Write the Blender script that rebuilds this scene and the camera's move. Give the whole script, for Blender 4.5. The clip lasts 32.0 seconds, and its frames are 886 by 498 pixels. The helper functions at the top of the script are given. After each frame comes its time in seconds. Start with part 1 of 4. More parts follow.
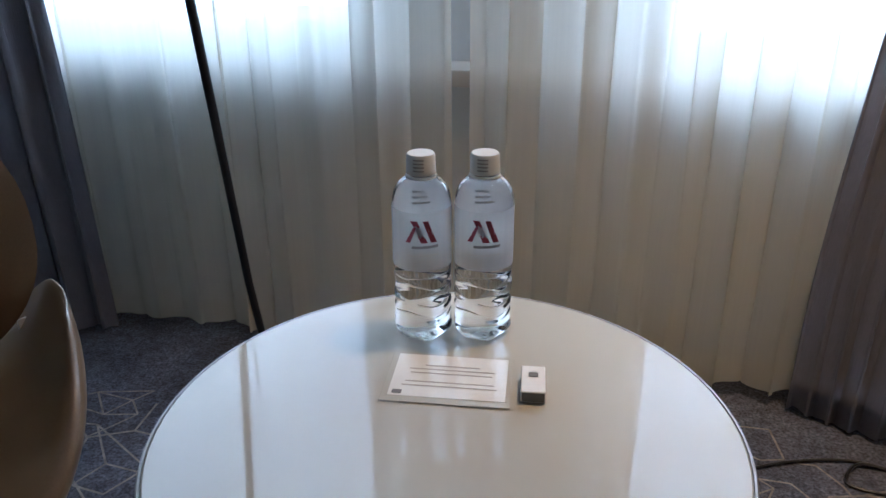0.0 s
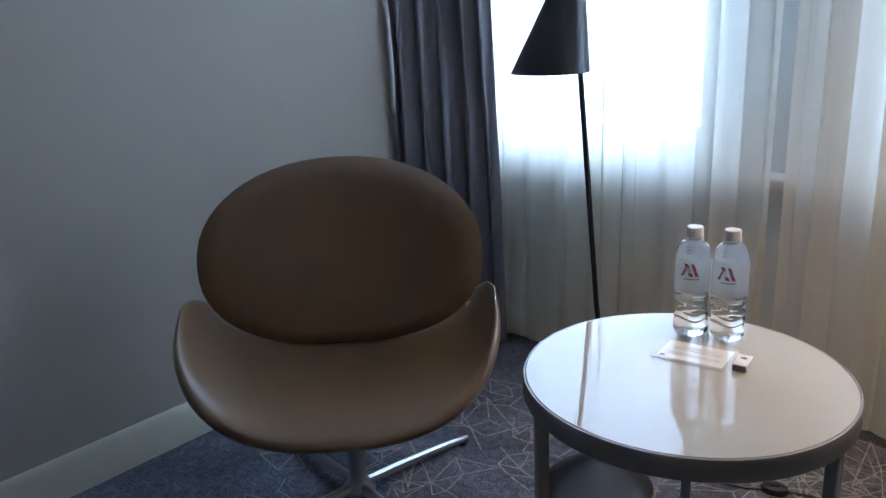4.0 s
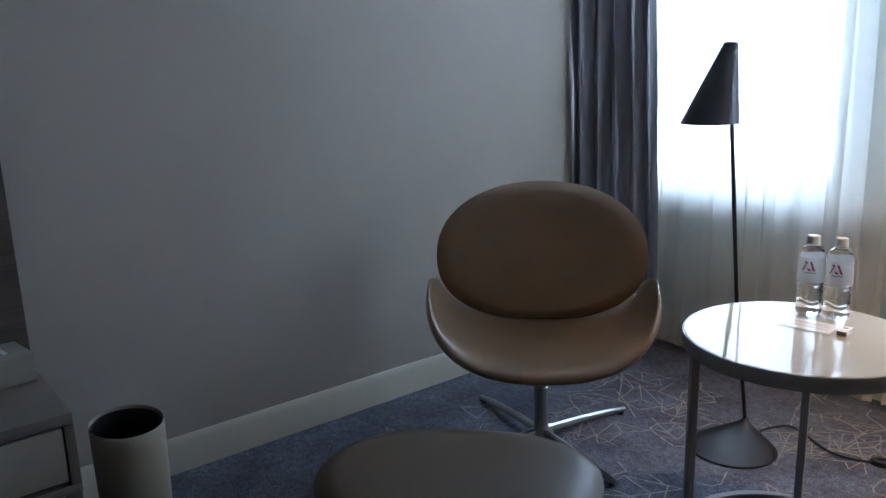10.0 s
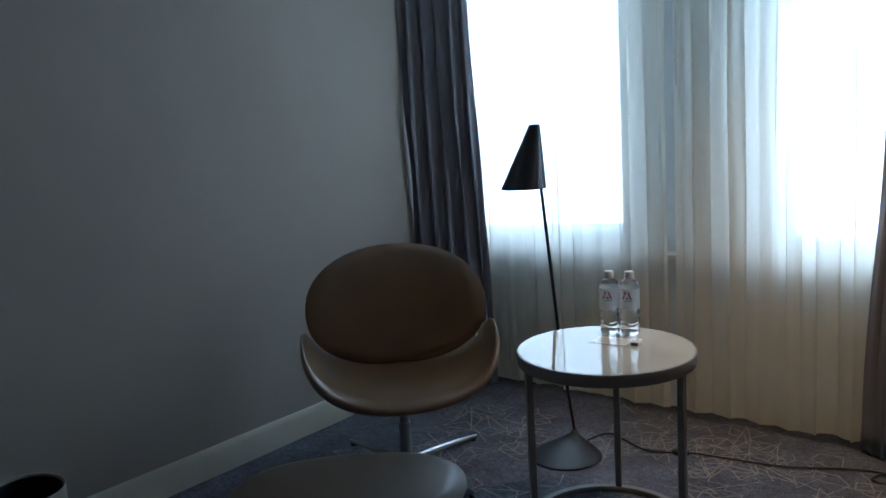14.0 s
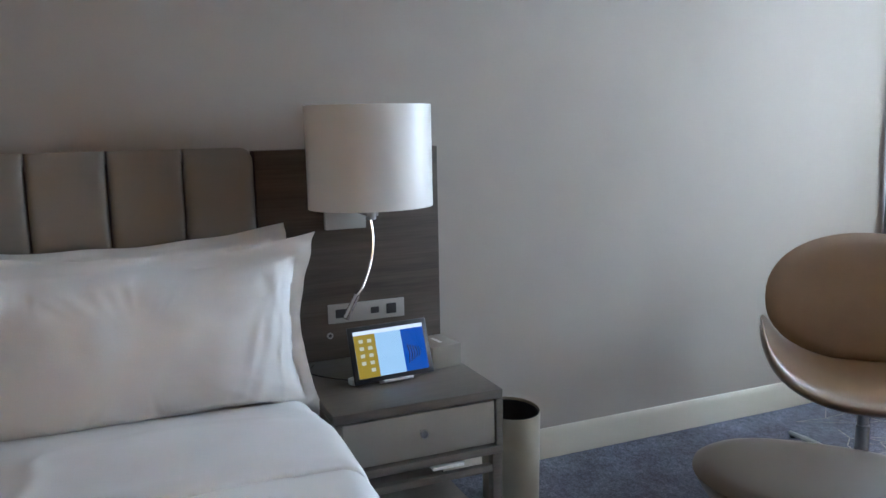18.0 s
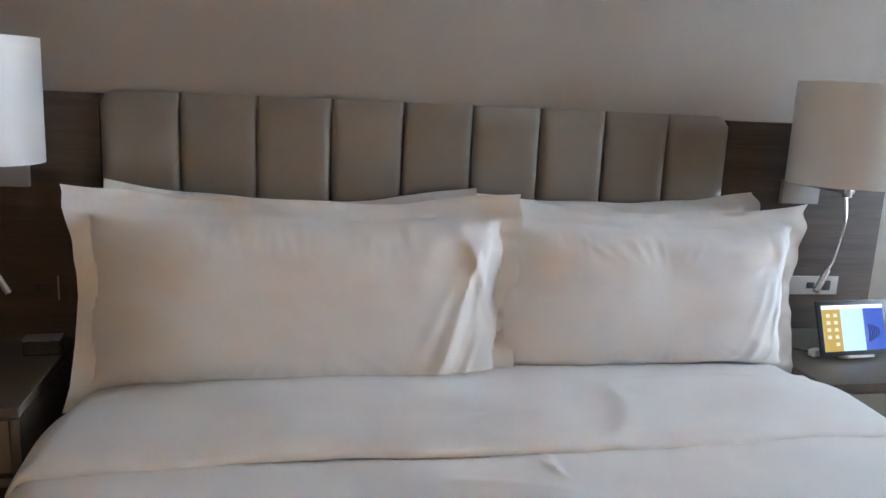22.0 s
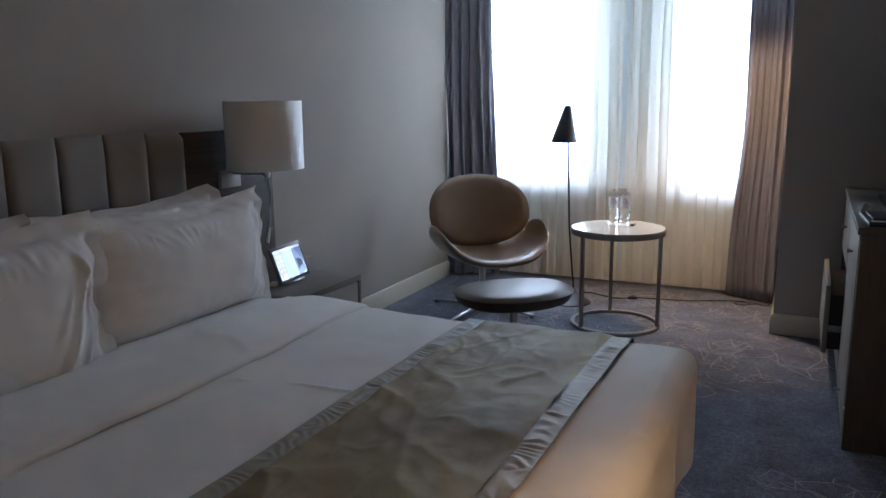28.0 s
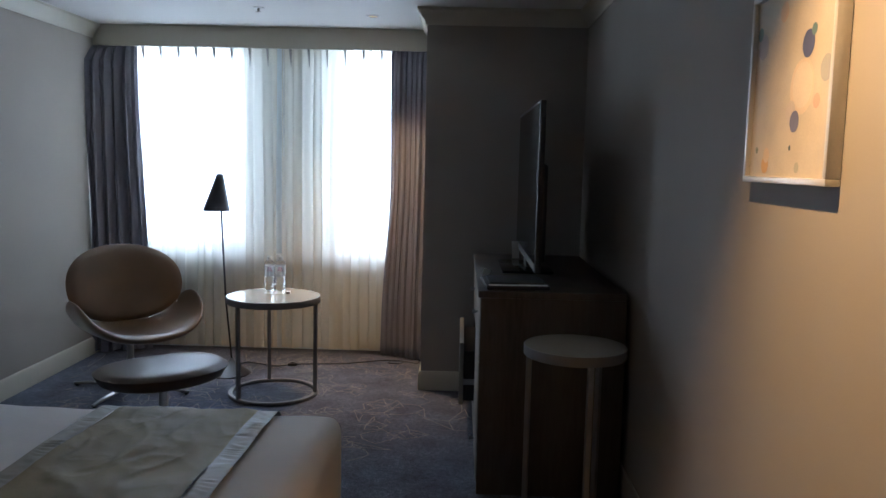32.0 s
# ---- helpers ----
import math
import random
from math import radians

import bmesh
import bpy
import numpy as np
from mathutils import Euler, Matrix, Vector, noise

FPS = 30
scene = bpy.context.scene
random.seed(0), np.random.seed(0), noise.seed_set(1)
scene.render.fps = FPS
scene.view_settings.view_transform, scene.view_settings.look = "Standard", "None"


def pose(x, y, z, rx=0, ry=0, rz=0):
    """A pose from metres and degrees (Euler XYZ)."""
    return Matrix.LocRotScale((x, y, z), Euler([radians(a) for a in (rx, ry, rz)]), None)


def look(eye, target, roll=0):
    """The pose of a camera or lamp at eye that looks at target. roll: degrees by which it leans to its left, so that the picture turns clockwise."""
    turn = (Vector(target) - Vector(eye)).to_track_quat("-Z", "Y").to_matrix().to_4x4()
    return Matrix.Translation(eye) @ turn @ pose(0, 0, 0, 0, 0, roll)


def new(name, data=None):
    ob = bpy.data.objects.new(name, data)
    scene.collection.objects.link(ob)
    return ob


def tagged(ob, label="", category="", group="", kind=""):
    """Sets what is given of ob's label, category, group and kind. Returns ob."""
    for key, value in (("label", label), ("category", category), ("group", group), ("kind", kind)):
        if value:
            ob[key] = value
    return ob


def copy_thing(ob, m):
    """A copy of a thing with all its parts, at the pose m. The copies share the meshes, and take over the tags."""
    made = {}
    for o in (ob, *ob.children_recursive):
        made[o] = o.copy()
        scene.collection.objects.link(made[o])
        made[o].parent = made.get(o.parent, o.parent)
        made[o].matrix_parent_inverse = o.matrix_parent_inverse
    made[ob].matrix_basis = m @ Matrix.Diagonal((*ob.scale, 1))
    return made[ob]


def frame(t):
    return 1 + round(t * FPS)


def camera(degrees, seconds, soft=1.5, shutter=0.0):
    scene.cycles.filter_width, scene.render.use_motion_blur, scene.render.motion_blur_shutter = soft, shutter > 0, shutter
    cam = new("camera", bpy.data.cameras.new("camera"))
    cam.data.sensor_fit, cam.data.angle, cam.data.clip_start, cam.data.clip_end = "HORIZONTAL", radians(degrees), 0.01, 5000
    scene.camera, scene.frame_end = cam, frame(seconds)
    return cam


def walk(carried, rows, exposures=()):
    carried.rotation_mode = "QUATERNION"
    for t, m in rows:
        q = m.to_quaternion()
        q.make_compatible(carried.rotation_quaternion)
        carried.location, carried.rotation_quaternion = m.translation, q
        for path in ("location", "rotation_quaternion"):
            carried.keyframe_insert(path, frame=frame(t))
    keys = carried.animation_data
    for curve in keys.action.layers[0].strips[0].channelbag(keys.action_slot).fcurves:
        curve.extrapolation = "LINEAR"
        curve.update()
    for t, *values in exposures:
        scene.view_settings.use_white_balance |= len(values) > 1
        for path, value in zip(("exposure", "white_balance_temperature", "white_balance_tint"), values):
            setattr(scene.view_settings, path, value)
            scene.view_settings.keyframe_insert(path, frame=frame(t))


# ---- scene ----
cam = camera(58.9, 32.0)
PATH = [
    (0, (0.216, 0.213, 1.094), (-0.205, 1.986, 0.27), -0.3),
    (0.5, (0.257, 0.11, 1.147), (-0.299, 1.87, 0.377), -1.0),
    (1, (0.287, 0.035, 1.185), (-0.371, 1.775, 0.449), -1.7),
    (1.5, (0.301, -0.013, 1.201), (-0.459, 1.693, 0.486), -2.1),
    (2, (0.322, -0.147, 1.214), (-0.523, 1.525, 0.513), -2.2),
    (2.5, (0.366, -0.266, 1.242), (-0.565, 1.366, 0.557), -1.7),
    (3, (0.413, -0.303, 1.258), (-0.589, 1.299, 0.602), -1.7),
    (3.5, (0.52, -0.345, 1.262), (-0.583, 1.201, 0.635), -1.9),
    (4, (0.61, -0.408, 1.261), (-0.666, 1.017, 0.676), -2.5),
    (4.5, (0.652, -0.436, 1.272), (-0.739, 0.884, 0.703), -2.9),
    (6.5, (0.786, -0.719, 1.287), (-0.519, 0.685, 0.714), -0.4),
    (7, (0.799, -0.752, 1.283), (-0.485, 0.671, 0.711), 0.3),
    (7.5, (0.812, -0.767, 1.292), (-0.438, 0.685, 0.718), 0.6),
    (8, (0.818, -0.782, 1.299), (-0.406, 0.695, 0.732), 0.3),
    (8.5, (0.888, -0.837, 1.306), (-0.396, 0.602, 0.777), -0.0),
    (9, (0.945, -0.932, 1.316), (-0.429, 0.436, 0.824), -1.0),
    (9.5, (0.99, -1.009, 1.323), (-0.452, 0.296, 0.854), -1.7),
    (10, (0.99, -1.055, 1.317), (-0.534, 0.155, 0.857), -1.7),
    (10.5, (0.986, -1.159, 1.321), (-0.515, 0.077, 0.851), -1.0),
    (11, (1.028, -1.277, 1.326), (-0.332, 0.11, 0.85), -0.0),
    (11.5, (1.055, -1.348, 1.337), (-0.238, 0.106, 0.875), -0.1),
    (12, (1.092, -1.361, 1.346), (-0.15, 0.145, 0.913), -0.7),
    (12.5, (1.151, -1.356, 1.349), (-0.036, 0.203, 0.952), -1.2),
    (13, (1.205, -1.375, 1.346), (-0.002, 0.179, 0.989), -2.2),
    (13.5, (1.231, -1.399, 1.352), (-0.004, 0.14, 1.03), -3.2),
    (15.5, (1.265, -1.463, 1.356), (-0.065, 0.01, 1.111), -2.5),
    (16, (1.241, -1.476, 1.356), (-0.213, -0.125, 1.111), -2.2),
    (16.5, (1.228, -1.487, 1.355), (-0.378, -0.323, 1.101), -1.8),
    (17, (1.167, -1.53, 1.327), (-0.534, -0.513, 1.063), -1.4),
    (17.5, (1.152, -1.624, 1.332), (-0.606, -0.716, 1.043), -1.5),
    (18, (1.147, -1.729, 1.349), (-0.671, -0.958, 1.032), -1.1),
    (18.5, (1.141, -1.837, 1.357), (-0.729, -1.213, 1.021), 0.4),
    (19, (1.115, -1.921, 1.348), (-0.801, -1.456, 1.01), 1.5),
    (19.5, (1.079, -1.985, 1.345), (-0.871, -1.716, 0.992), 2.6),
    (20, (1.038, -2.091, 1.276), (-0.934, -2.021, 0.949), 3.0),
    (20.5, (1.003, -2.192, 1.287), (-0.964, -2.191, 0.927), 3.7),
    (21, (0.986, -2.322, 1.299), (-0.977, -2.236, 0.925), 4.1),
    (21.5, (1.007, -2.541, 1.294), (-0.93, -2.21, 0.92), 3.3),
    (22, (0.997, -2.716, 1.335), (-0.923, -2.331, 0.932), 2.8),
    (22.5, (0.927, -2.835, 1.316), (-0.991, -2.436, 0.913), 2.0),
    (23, (0.84, -3.006, 1.326), (-1.042, -2.481, 0.899), 2.8),
    (23.5, (0.859, -3.206, 1.345), (-0.967, -2.538, 0.879), 5.1),
    (24, (0.915, -3.41, 1.376), (-0.767, -2.441, 0.892), 5.0),
    (24.5, (0.953, -3.501, 1.379), (-0.7, -2.474, 0.921), 2.9),
    (26.5, (1.049, -3.856, 1.397), (-0.299, -2.438, 0.983), -1.0),
    (27, (1.127, -3.936, 1.44), (-0.039, -2.367, 1.02), -0.6),
    (27.5, (1.106, -3.957, 1.424), (0.123, -2.262, 1.022), -0.6),
    (28, (1.112, -3.968, 1.422), (0.283, -2.189, 1.04), -0.5),
    (28.5, (1.106, -3.972, 1.416), (0.394, -2.137, 1.06), -0.1),
    (29, (1.115, -3.97, 1.42), (0.521, -2.089, 1.087), 0.4),
    (29.5, (1.136, -3.953, 1.419), (0.668, -2.035, 1.103), 0.6),
    (30, (1.148, -3.947, 1.432), (0.781, -2.006, 1.119), 1.0),
    (30.5, (1.162, -3.94, 1.429), (0.914, -1.979, 1.119), 1.3),
    (31, (1.201, -3.938, 1.439), (1.073, -1.965, 1.137), 1.0),
    (31.5, (1.22, -3.943, 1.449), (1.16, -1.963, 1.177), 1.0),
    (32, (1.219, -3.948, 1.461), (1.176, -1.961, 1.242), 1.3),
]
walk(cam, [(t, look(eye, target, roll)) for t, eye, target, roll in PATH], exposures=[
    (0.0, -0.93, 4680, 9), (2.0, -0.67, 4670, 9), (4.0, -0.64, 4670, 9), (7.0, -0.60, 4720, 10), (9.0, -0.63, 4770, 9), (11.0, -0.38, 4880, 11), (12.0, -0.58, 4800, 9), (13.0, -1.0, 4760, 6), (15.5, -1.6, 4660, 0),
    (16.0, -1.35, 4680, 0), (17.0, -0.14, 5000, 8), (18.0, 0.80, 5160, 10), (19.0, 1.15, 5260, 11), (20.0, 1.30, 5250, 8), (21.0, 1.28, 5200, 9), (22.0, 1.38, 5230, 10), (24.0, 1.48, 5220, 9), (26.5, 0.97, 5180, 11),
    (27.0, 0.82, 5120, 11), (28.0, -0.22, 5050, 12), (29.0, -0.47, 5050, 10), (30.0, -0.52, 5050, 10), (31.0, -0.46, 5080, 10), (32.0, -0.73, 5050, 10)])

# ---- world and light ----
world = bpy.data.worlds.new("world")
scene.world = world
world.use_nodes = True
wn = world.node_tree
sky = wn.nodes.new("ShaderNodeTexSky")
sky.sky_type = "NISHITA"
sky.sun_disc = False
sky.sun_elevation, sky.sun_rotation = radians(48), radians(150)
wn.links.new(sky.outputs[0], wn.nodes["Background"].inputs[0])
wn.nodes["Background"].inputs[1].default_value = 0.10


def area_lamp(name, m, sx, sy, watts, color, spread):
    d = bpy.data.lights.new(name, "AREA")
    d.spread = radians(spread)
    d.shape, d.size, d.size_y, d.energy, d.color = "RECTANGLE", sx, sy, watts, color
    ob = new(name, d)
    ob.matrix_world = m
    return ob


def spot_lamp(name, eye, target, watts, color, size=70, blend=0.8, radius=0.03):
    d = bpy.data.lights.new(name, "SPOT")
    d.energy, d.color, d.spot_size, d.spot_blend, d.shadow_soft_size = watts, color, radians(size), blend, radius
    ob = new(name, d)
    ob.matrix_world = look(eye, target)
    return ob


DAY = (0.875, 0.93, 0.98)
WARM = (1.0, 0.66, 0.34)
# daylight in the two window openings
area_lamp("daylight_window_west", pose(-0.905, 2.20, 1.555, -90, 0, 14), 0.92, 1.46, 42, DAY, 125)
area_lamp("daylight_window_east", pose(0.655, 2.10, 1.555, -90, 0, 0), 0.65, 1.46, 41, DAY, 165)
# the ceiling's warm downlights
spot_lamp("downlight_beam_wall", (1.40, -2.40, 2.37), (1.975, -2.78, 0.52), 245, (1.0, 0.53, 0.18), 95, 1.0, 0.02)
spot_lamp("downlight_beam_window", (0.615, 1.29, 2.37), (0.60, 1.47, 0.0), 185, (1.0, 0.56, 0.22), 84, 1.0, 0.05)


# ---- materials ----
def mat(name, base, rough=0.5, metal=0.0, var=0.08, vscale=4.0, grain=180.0, bump=0.05, stretch=(1, 1, 1), tint=None, sheen=0.0, spec=0.5, coat=0.0):
    """A surface with colour variation at two scales, uneven gloss and a fine relief; sizes in 1/metre."""
    m = bpy.data.materials.new(name)
    m.use_nodes = True
    nt = m.node_tree
    b = nt.nodes["Principled BSDF"]
    b.inputs["Metallic"].default_value = metal
    b.inputs["Specular IOR Level"].default_value = spec
    b.inputs["Sheen Weight"].default_value = sheen
    b.inputs["Coat Weight"].default_value = coat
    b.inputs["Coat Roughness"].default_value = 0.34
    tc = nt.nodes.new("ShaderNodeTexCoord")
    mp = nt.nodes.new("ShaderNodeMapping")
    mp.inputs["Scale"].default_value = stretch
    nt.links.new(tc.outputs["Object"], mp.inputs[0])
    big = nt.nodes.new("ShaderNodeTexNoise")
    big.inputs["Scale"].default_value, big.inputs["Detail"].default_value = vscale, 5
    fine = nt.nodes.new("ShaderNodeTexNoise")
    fine.inputs["Scale"].default_value, fine.inputs["Detail"].default_value = grain, 3
    for n in (big, fine):
        nt.links.new(mp.outputs[0], n.inputs["Vector"])
    add = nt.nodes.new("ShaderNodeMath")
    add.operation = "MULTIPLY_ADD"
    nt.links.new(fine.outputs[0], add.inputs[0])
    add.inputs[1].default_value = 0.45
    nt.links.new(big.outputs[0], add.inputs[2])
    ramp = nt.nodes.new("ShaderNodeValToRGB")
    dark = [c * (1 - var * 1.5) for c in (tint or base)]
    ramp.color_ramp.elements[0].position, ramp.color_ramp.elements[1].position = 0.42, 1.02
    ramp.color_ramp.elements[0].color = (*dark, 1)
    ramp.color_ramp.elements[1].color = (*[min(1, c * (1 + var)) for c in base], 1)
    nt.links.new(add.outputs[0], ramp.inputs[0])
    nt.links.new(ramp.outputs[0], b.inputs["Base Color"])
    rr = nt.nodes.new("ShaderNodeMapRange")
    rr.inputs["To Min"].default_value, rr.inputs["To Max"].default_value = max(0.02, rough * 0.85), min(1, rough * 1.15)
    nt.links.new(big.outputs[0], rr.inputs[0])
    nt.links.new(rr.outputs[0], b.inputs["Roughness"])
    if bump:
        bp = nt.nodes.new("ShaderNodeBump")
        bp.inputs["Strength"].default_value, bp.inputs["Distance"].default_value = bump, 0.002
        nt.links.new(fine.outputs[0], bp.inputs["Height"])
        nt.links.new(bp.outputs[0], b.inputs["Normal"])
    return m


def glow(name, color, strength):
    m = bpy.data.materials.new(name)
    m.use_nodes = True
    b = m.node_tree.nodes["Principled BSDF"]
    b.inputs["Base Color"].default_value = (0.02, 0.02, 0.02, 1)
    b.inputs["Roughness"].default_value = 0.05
    b.inputs["Specular IOR Level"].default_value = 1.0
    b.inputs["Emission Color"].default_value = (*color, 1)
    b.inputs["Emission Strength"].default_value = strength
    return m


def glass(name, ior, rough=0.0, color=(1, 1, 1)):
    m = bpy.data.materials.new(name)
    m.use_nodes = True
    b = m.node_tree.nodes["Principled BSDF"]
    b.inputs["Base Color"].default_value = (*color, 1)
    b.inputs["Transmission Weight"].default_value = 1.0
    b.inputs["Roughness"].default_value = rough
    b.inputs["IOR"].default_value = ior
    return m


def sheer_cloth(name, color, open_part, weave=900.0, back=0.58):
    """A thin cloth: part open weave, part cloth that lets light through."""
    m = bpy.data.materials.new(name)
    m.use_nodes = True
    nt = m.node_tree
    nt.nodes.remove(nt.nodes["Principled BSDF"])
    out = nt.nodes["Material Output"]
    tc = nt.nodes.new("ShaderNodeTexCoord")
    mp = nt.nodes.new("ShaderNodeMapping")
    mp.inputs["Scale"].default_value = (1, 1, 0.02)
    nz = nt.nodes.new("ShaderNodeTexNoise")
    nz.inputs["Scale"].default_value = weave / 6
    nt.links.new(tc.outputs["Object"], mp.inputs[0])
    nt.links.new(mp.outputs[0], nz.inputs["Vector"])
    mr = nt.nodes.new("ShaderNodeMapRange")
    mr.inputs["To Min"].default_value, mr.inputs["To Max"].default_value = open_part - 0.03, open_part + 0.03
    nt.links.new(nz.outputs[0], mr.inputs[0])
    tr, tl, df = (nt.nodes.new("ShaderNodeBsdf" + k) for k in ("Transparent", "Translucent", "Diffuse"))
    for n in (tl, df):
        n.inputs["Color"].default_value = (*color, 1)
    a, c = nt.nodes.new("ShaderNodeMixShader"), nt.nodes.new("ShaderNodeMixShader")
    a.inputs[0].default_value = back
    nt.links.new(tl.outputs[0], a.inputs[1])
    nt.links.new(df.outputs[0], a.inputs[2])
    nt.links.new(mr.outputs[0], c.inputs[0])
    nt.links.new(a.outputs[0], c.inputs[1])
    nt.links.new(tr.outputs[0], c.inputs[2])
    nt.links.new(c.outputs[0], out.inputs["Surface"])
    return m


def carpet_material():
    """Blue-grey loop pile."""
    m = mat("carpet", (0.118, 0.124, 0.158), 0.95, 0, 0.30, 6, 260, 0.9, tint=(0.082, 0.087, 0.116), sheen=0.1, spec=0.15)
    nt = m.node_tree
    b = nt.nodes["Principled BSDF"]
    base = b.inputs["Base Color"].links[0].from_socket
    tc = nt.nodes.new("ShaderNodeTexCoord")
    last = base
    for scale, low, high in ((150.0, 0.55, 1.5), (42.0, 0.72, 1.25)):
        n = nt.nodes.new("ShaderNodeTexNoise")
        n.inputs["Scale"].default_value, n.inputs["Detail"].default_value = scale, 2.0
        nt.links.new(tc.outputs["Object"], n.inputs["Vector"])
        r = nt.nodes.new("ShaderNodeMapRange")
        r.inputs["From Min"].default_value, r.inputs["From Max"].default_value = 0.34, 0.66
        r.inputs["To Min"].default_value, r.inputs["To Max"].default_value = low, high
        nt.links.new(n.outputs[0], r.inputs["Value"])
        v = nt.nodes.new("ShaderNodeVectorMath")
        v.operation = "SCALE"
        nt.links.new(last, v.inputs[0])
        nt.links.new(r.outputs[0], v.inputs["Scale"])
        last = v.outputs[0]
    nt.links.new(last, b.inputs["Base Color"])
    return m


M_WALL = mat("wall_paint", (0.385, 0.354, 0.315), 0.9, 0, 0.04, 1.5, 420, 0.12, spec=0.08)
M_CEIL = mat("ceiling_paint", (0.70, 0.69, 0.67), 0.8, 0, 0.03, 1.2, 300, 0.06)
M_TRIM = mat("trim_paint", (0.55, 0.52, 0.43), 0.42, 0, 0.04, 3, 120, 0.03)
M_CARPET = carpet_material()
M_YARN = mat("pale_carpet_yarn", (0.33, 0.30, 0.275), 0.95, 0, 0.35, 40, 300, 0.8, spec=0.1)
M_SHEER = sheer_cloth("sheer_voile", (0.93, 0.895, 0.79), 0.25, back=0.33)
# bluish base: the window's cyan glare put into the wall colour
M_WINWALL_GLARE = mat("window_wall_paint", (0.74, 0.79, 0.81), 0.7, 0, 0.03, 1.2, 300, 0.06, spec=0.2)
# opaque grey: shade of the doubled voile before the window, put into the colour
M_PLEAT_SHADED = mat("shaded_pleat_cloth", (0.44, 0.42, 0.40), 0.85, 0, 0.06, 20, 400, 0.2)
M_DRAPE = mat("drape_cloth", (0.240, 0.236, 0.274), 0.5, 0, 0.16, 6, 500, 0.4, stretch=(1, 1, 0.1), sheen=0.05, spec=0.3)
M_LEATHER = mat("brown_leather", (0.178, 0.106, 0.048), 0.38, 0, 0.16, 5, 380, 0.08, coat=0.9)
# the chair's leather again, base darkened to carry the footstool's shade
M_LEATHER_SHADED = mat("shaded_brown_leather", (0.072, 0.050, 0.028), 0.44, 0, 0.14, 5, 380, 0.08, coat=0.2, spec=0.35)
M_LEATHER_EDGE = mat("brown_leather_edge", (0.085, 0.055, 0.036), 0.34, 0, 0.14, 5, 380, 0.14)
M_STEEL = mat("brushed_steel", (0.42, 0.42, 0.43), 0.3, 1.0, 0.08, 8, 300, 0.05)
M_BLACK = mat("black_lacquer", (0.018, 0.018, 0.022), 0.33, 0, 0.15, 7, 150, 0.04)
M_FRAME = mat("grey_powder_coat", (0.27, 0.26, 0.255), 0.42, 0.4, 0.08, 8, 260, 0.06)
M_WHITE_TOP = mat("white_glass_top", (0.47, 0.445, 0.375), 0.012, 0, 0.02, 2, 20, 0.0, spec=0.5)
M_LINEN = mat("white_linen", (0.80, 0.79, 0.77), 0.85, 0, 0.045, 5, 420, 0.45, sheen=0.2, spec=0.2)


def creased(m, scale, depth):
    """Adds soft creases of a cloth to the fine relief that m has."""
    nt = m.node_tree
    b = nt.nodes["Principled BSDF"]
    fine = b.inputs["Normal"].links[0].from_socket
    tc = nt.nodes.new("ShaderNodeTexCoord")
    n = nt.nodes.new("ShaderNodeTexNoise")
    n.noise_type = "RIDGED_MULTIFRACTAL"
    n.inputs["Scale"].default_value, n.inputs["Detail"].default_value, n.inputs["Distortion"].default_value = scale, 2.5, 0.6
    nt.links.new(tc.outputs["Object"], n.inputs["Vector"])
    bp = nt.nodes.new("ShaderNodeBump")
    bp.inputs["Strength"].default_value, bp.inputs["Distance"].default_value = 0.55, depth
    nt.links.new(n.outputs[0], bp.inputs["Height"])
    nt.links.new(fine, bp.inputs["Normal"])
    nt.links.new(bp.outputs[0], b.inputs["Normal"])


creased(M_LINEN, 5.5, 0.0075)
M_RUNNER = mat("olive_runner_cloth", (0.305, 0.262, 0.138), 0.62, 0, 0.16, 3, 500, 0.35, tint=(0.25, 0.202, 0.110), spec=0.2)
creased(M_RUNNER, 17.0, 0.0045)
M_SATIN = mat("pale_satin", (0.36, 0.345, 0.285), 0.5, 0, 0.10, 8, 400, 0.15, spec=0.34)
M_HEAD = mat("taupe_leather", (0.232, 0.213, 0.184), 0.46, 0, 0.06, 3, 350, 0.14)
M_WOOD = mat("dark_stained_oak", (0.088, 0.071, 0.055), 0.62, 0, 0.22, 5, 60, 0.2, stretch=(1, 0.12, 3.0), tint=(0.064, 0.052, 0.041), spec=0.2)
M_WOOD_V = mat("dark_cabinet_oak", (0.105, 0.086, 0.066), 0.5, 0, 0.28, 5, 60, 0.25, stretch=(1, 3, 0.12), tint=(0.075, 0.06, 0.047))
M_NIGHT = mat("grey_stained_oak", (0.128, 0.113, 0.094), 0.40, 0, 0.2, 5, 70, 0.2, stretch=(1, 0.15, 3.0))
M_DRAWER = mat("grey_drawer_leather", (0.26, 0.24, 0.205), 0.45, 0, 0.07, 4, 300, 0.12)
M_SHADE = mat("laminated_shade_cloth", (0.70, 0.68, 0.64), 0.40, 0, 0.03, 3, 500, 0.06, spec=0.5, coat=0.25)
M_BIN = mat("beige_leatherette", (0.28, 0.248, 0.186), 0.5, 0, 0.08, 5, 260, 0.15)
M_DARK = mat("dark_plastic", (0.02, 0.02, 0.022), 0.4, 0, 0.1, 6, 120, 0.05)
M_WHITE = mat("white_plastic", (0.72, 0.72, 0.70), 0.35, 0, 0.03, 6, 120, 0.02)
M_PAPER = mat("white_paper", (0.80, 0.79, 0.76), 0.7, 0, 0.03, 8, 300, 0.05)
M_GREY = mat("grey_print", (0.16, 0.15, 0.15), 0.6, 0, 0.05, 8, 300, 0.0)
M_PALEPRINT = mat("pale_grey_print", (0.36, 0.35, 0.34), 0.6, 0, 0.05, 8, 300, 0.0)
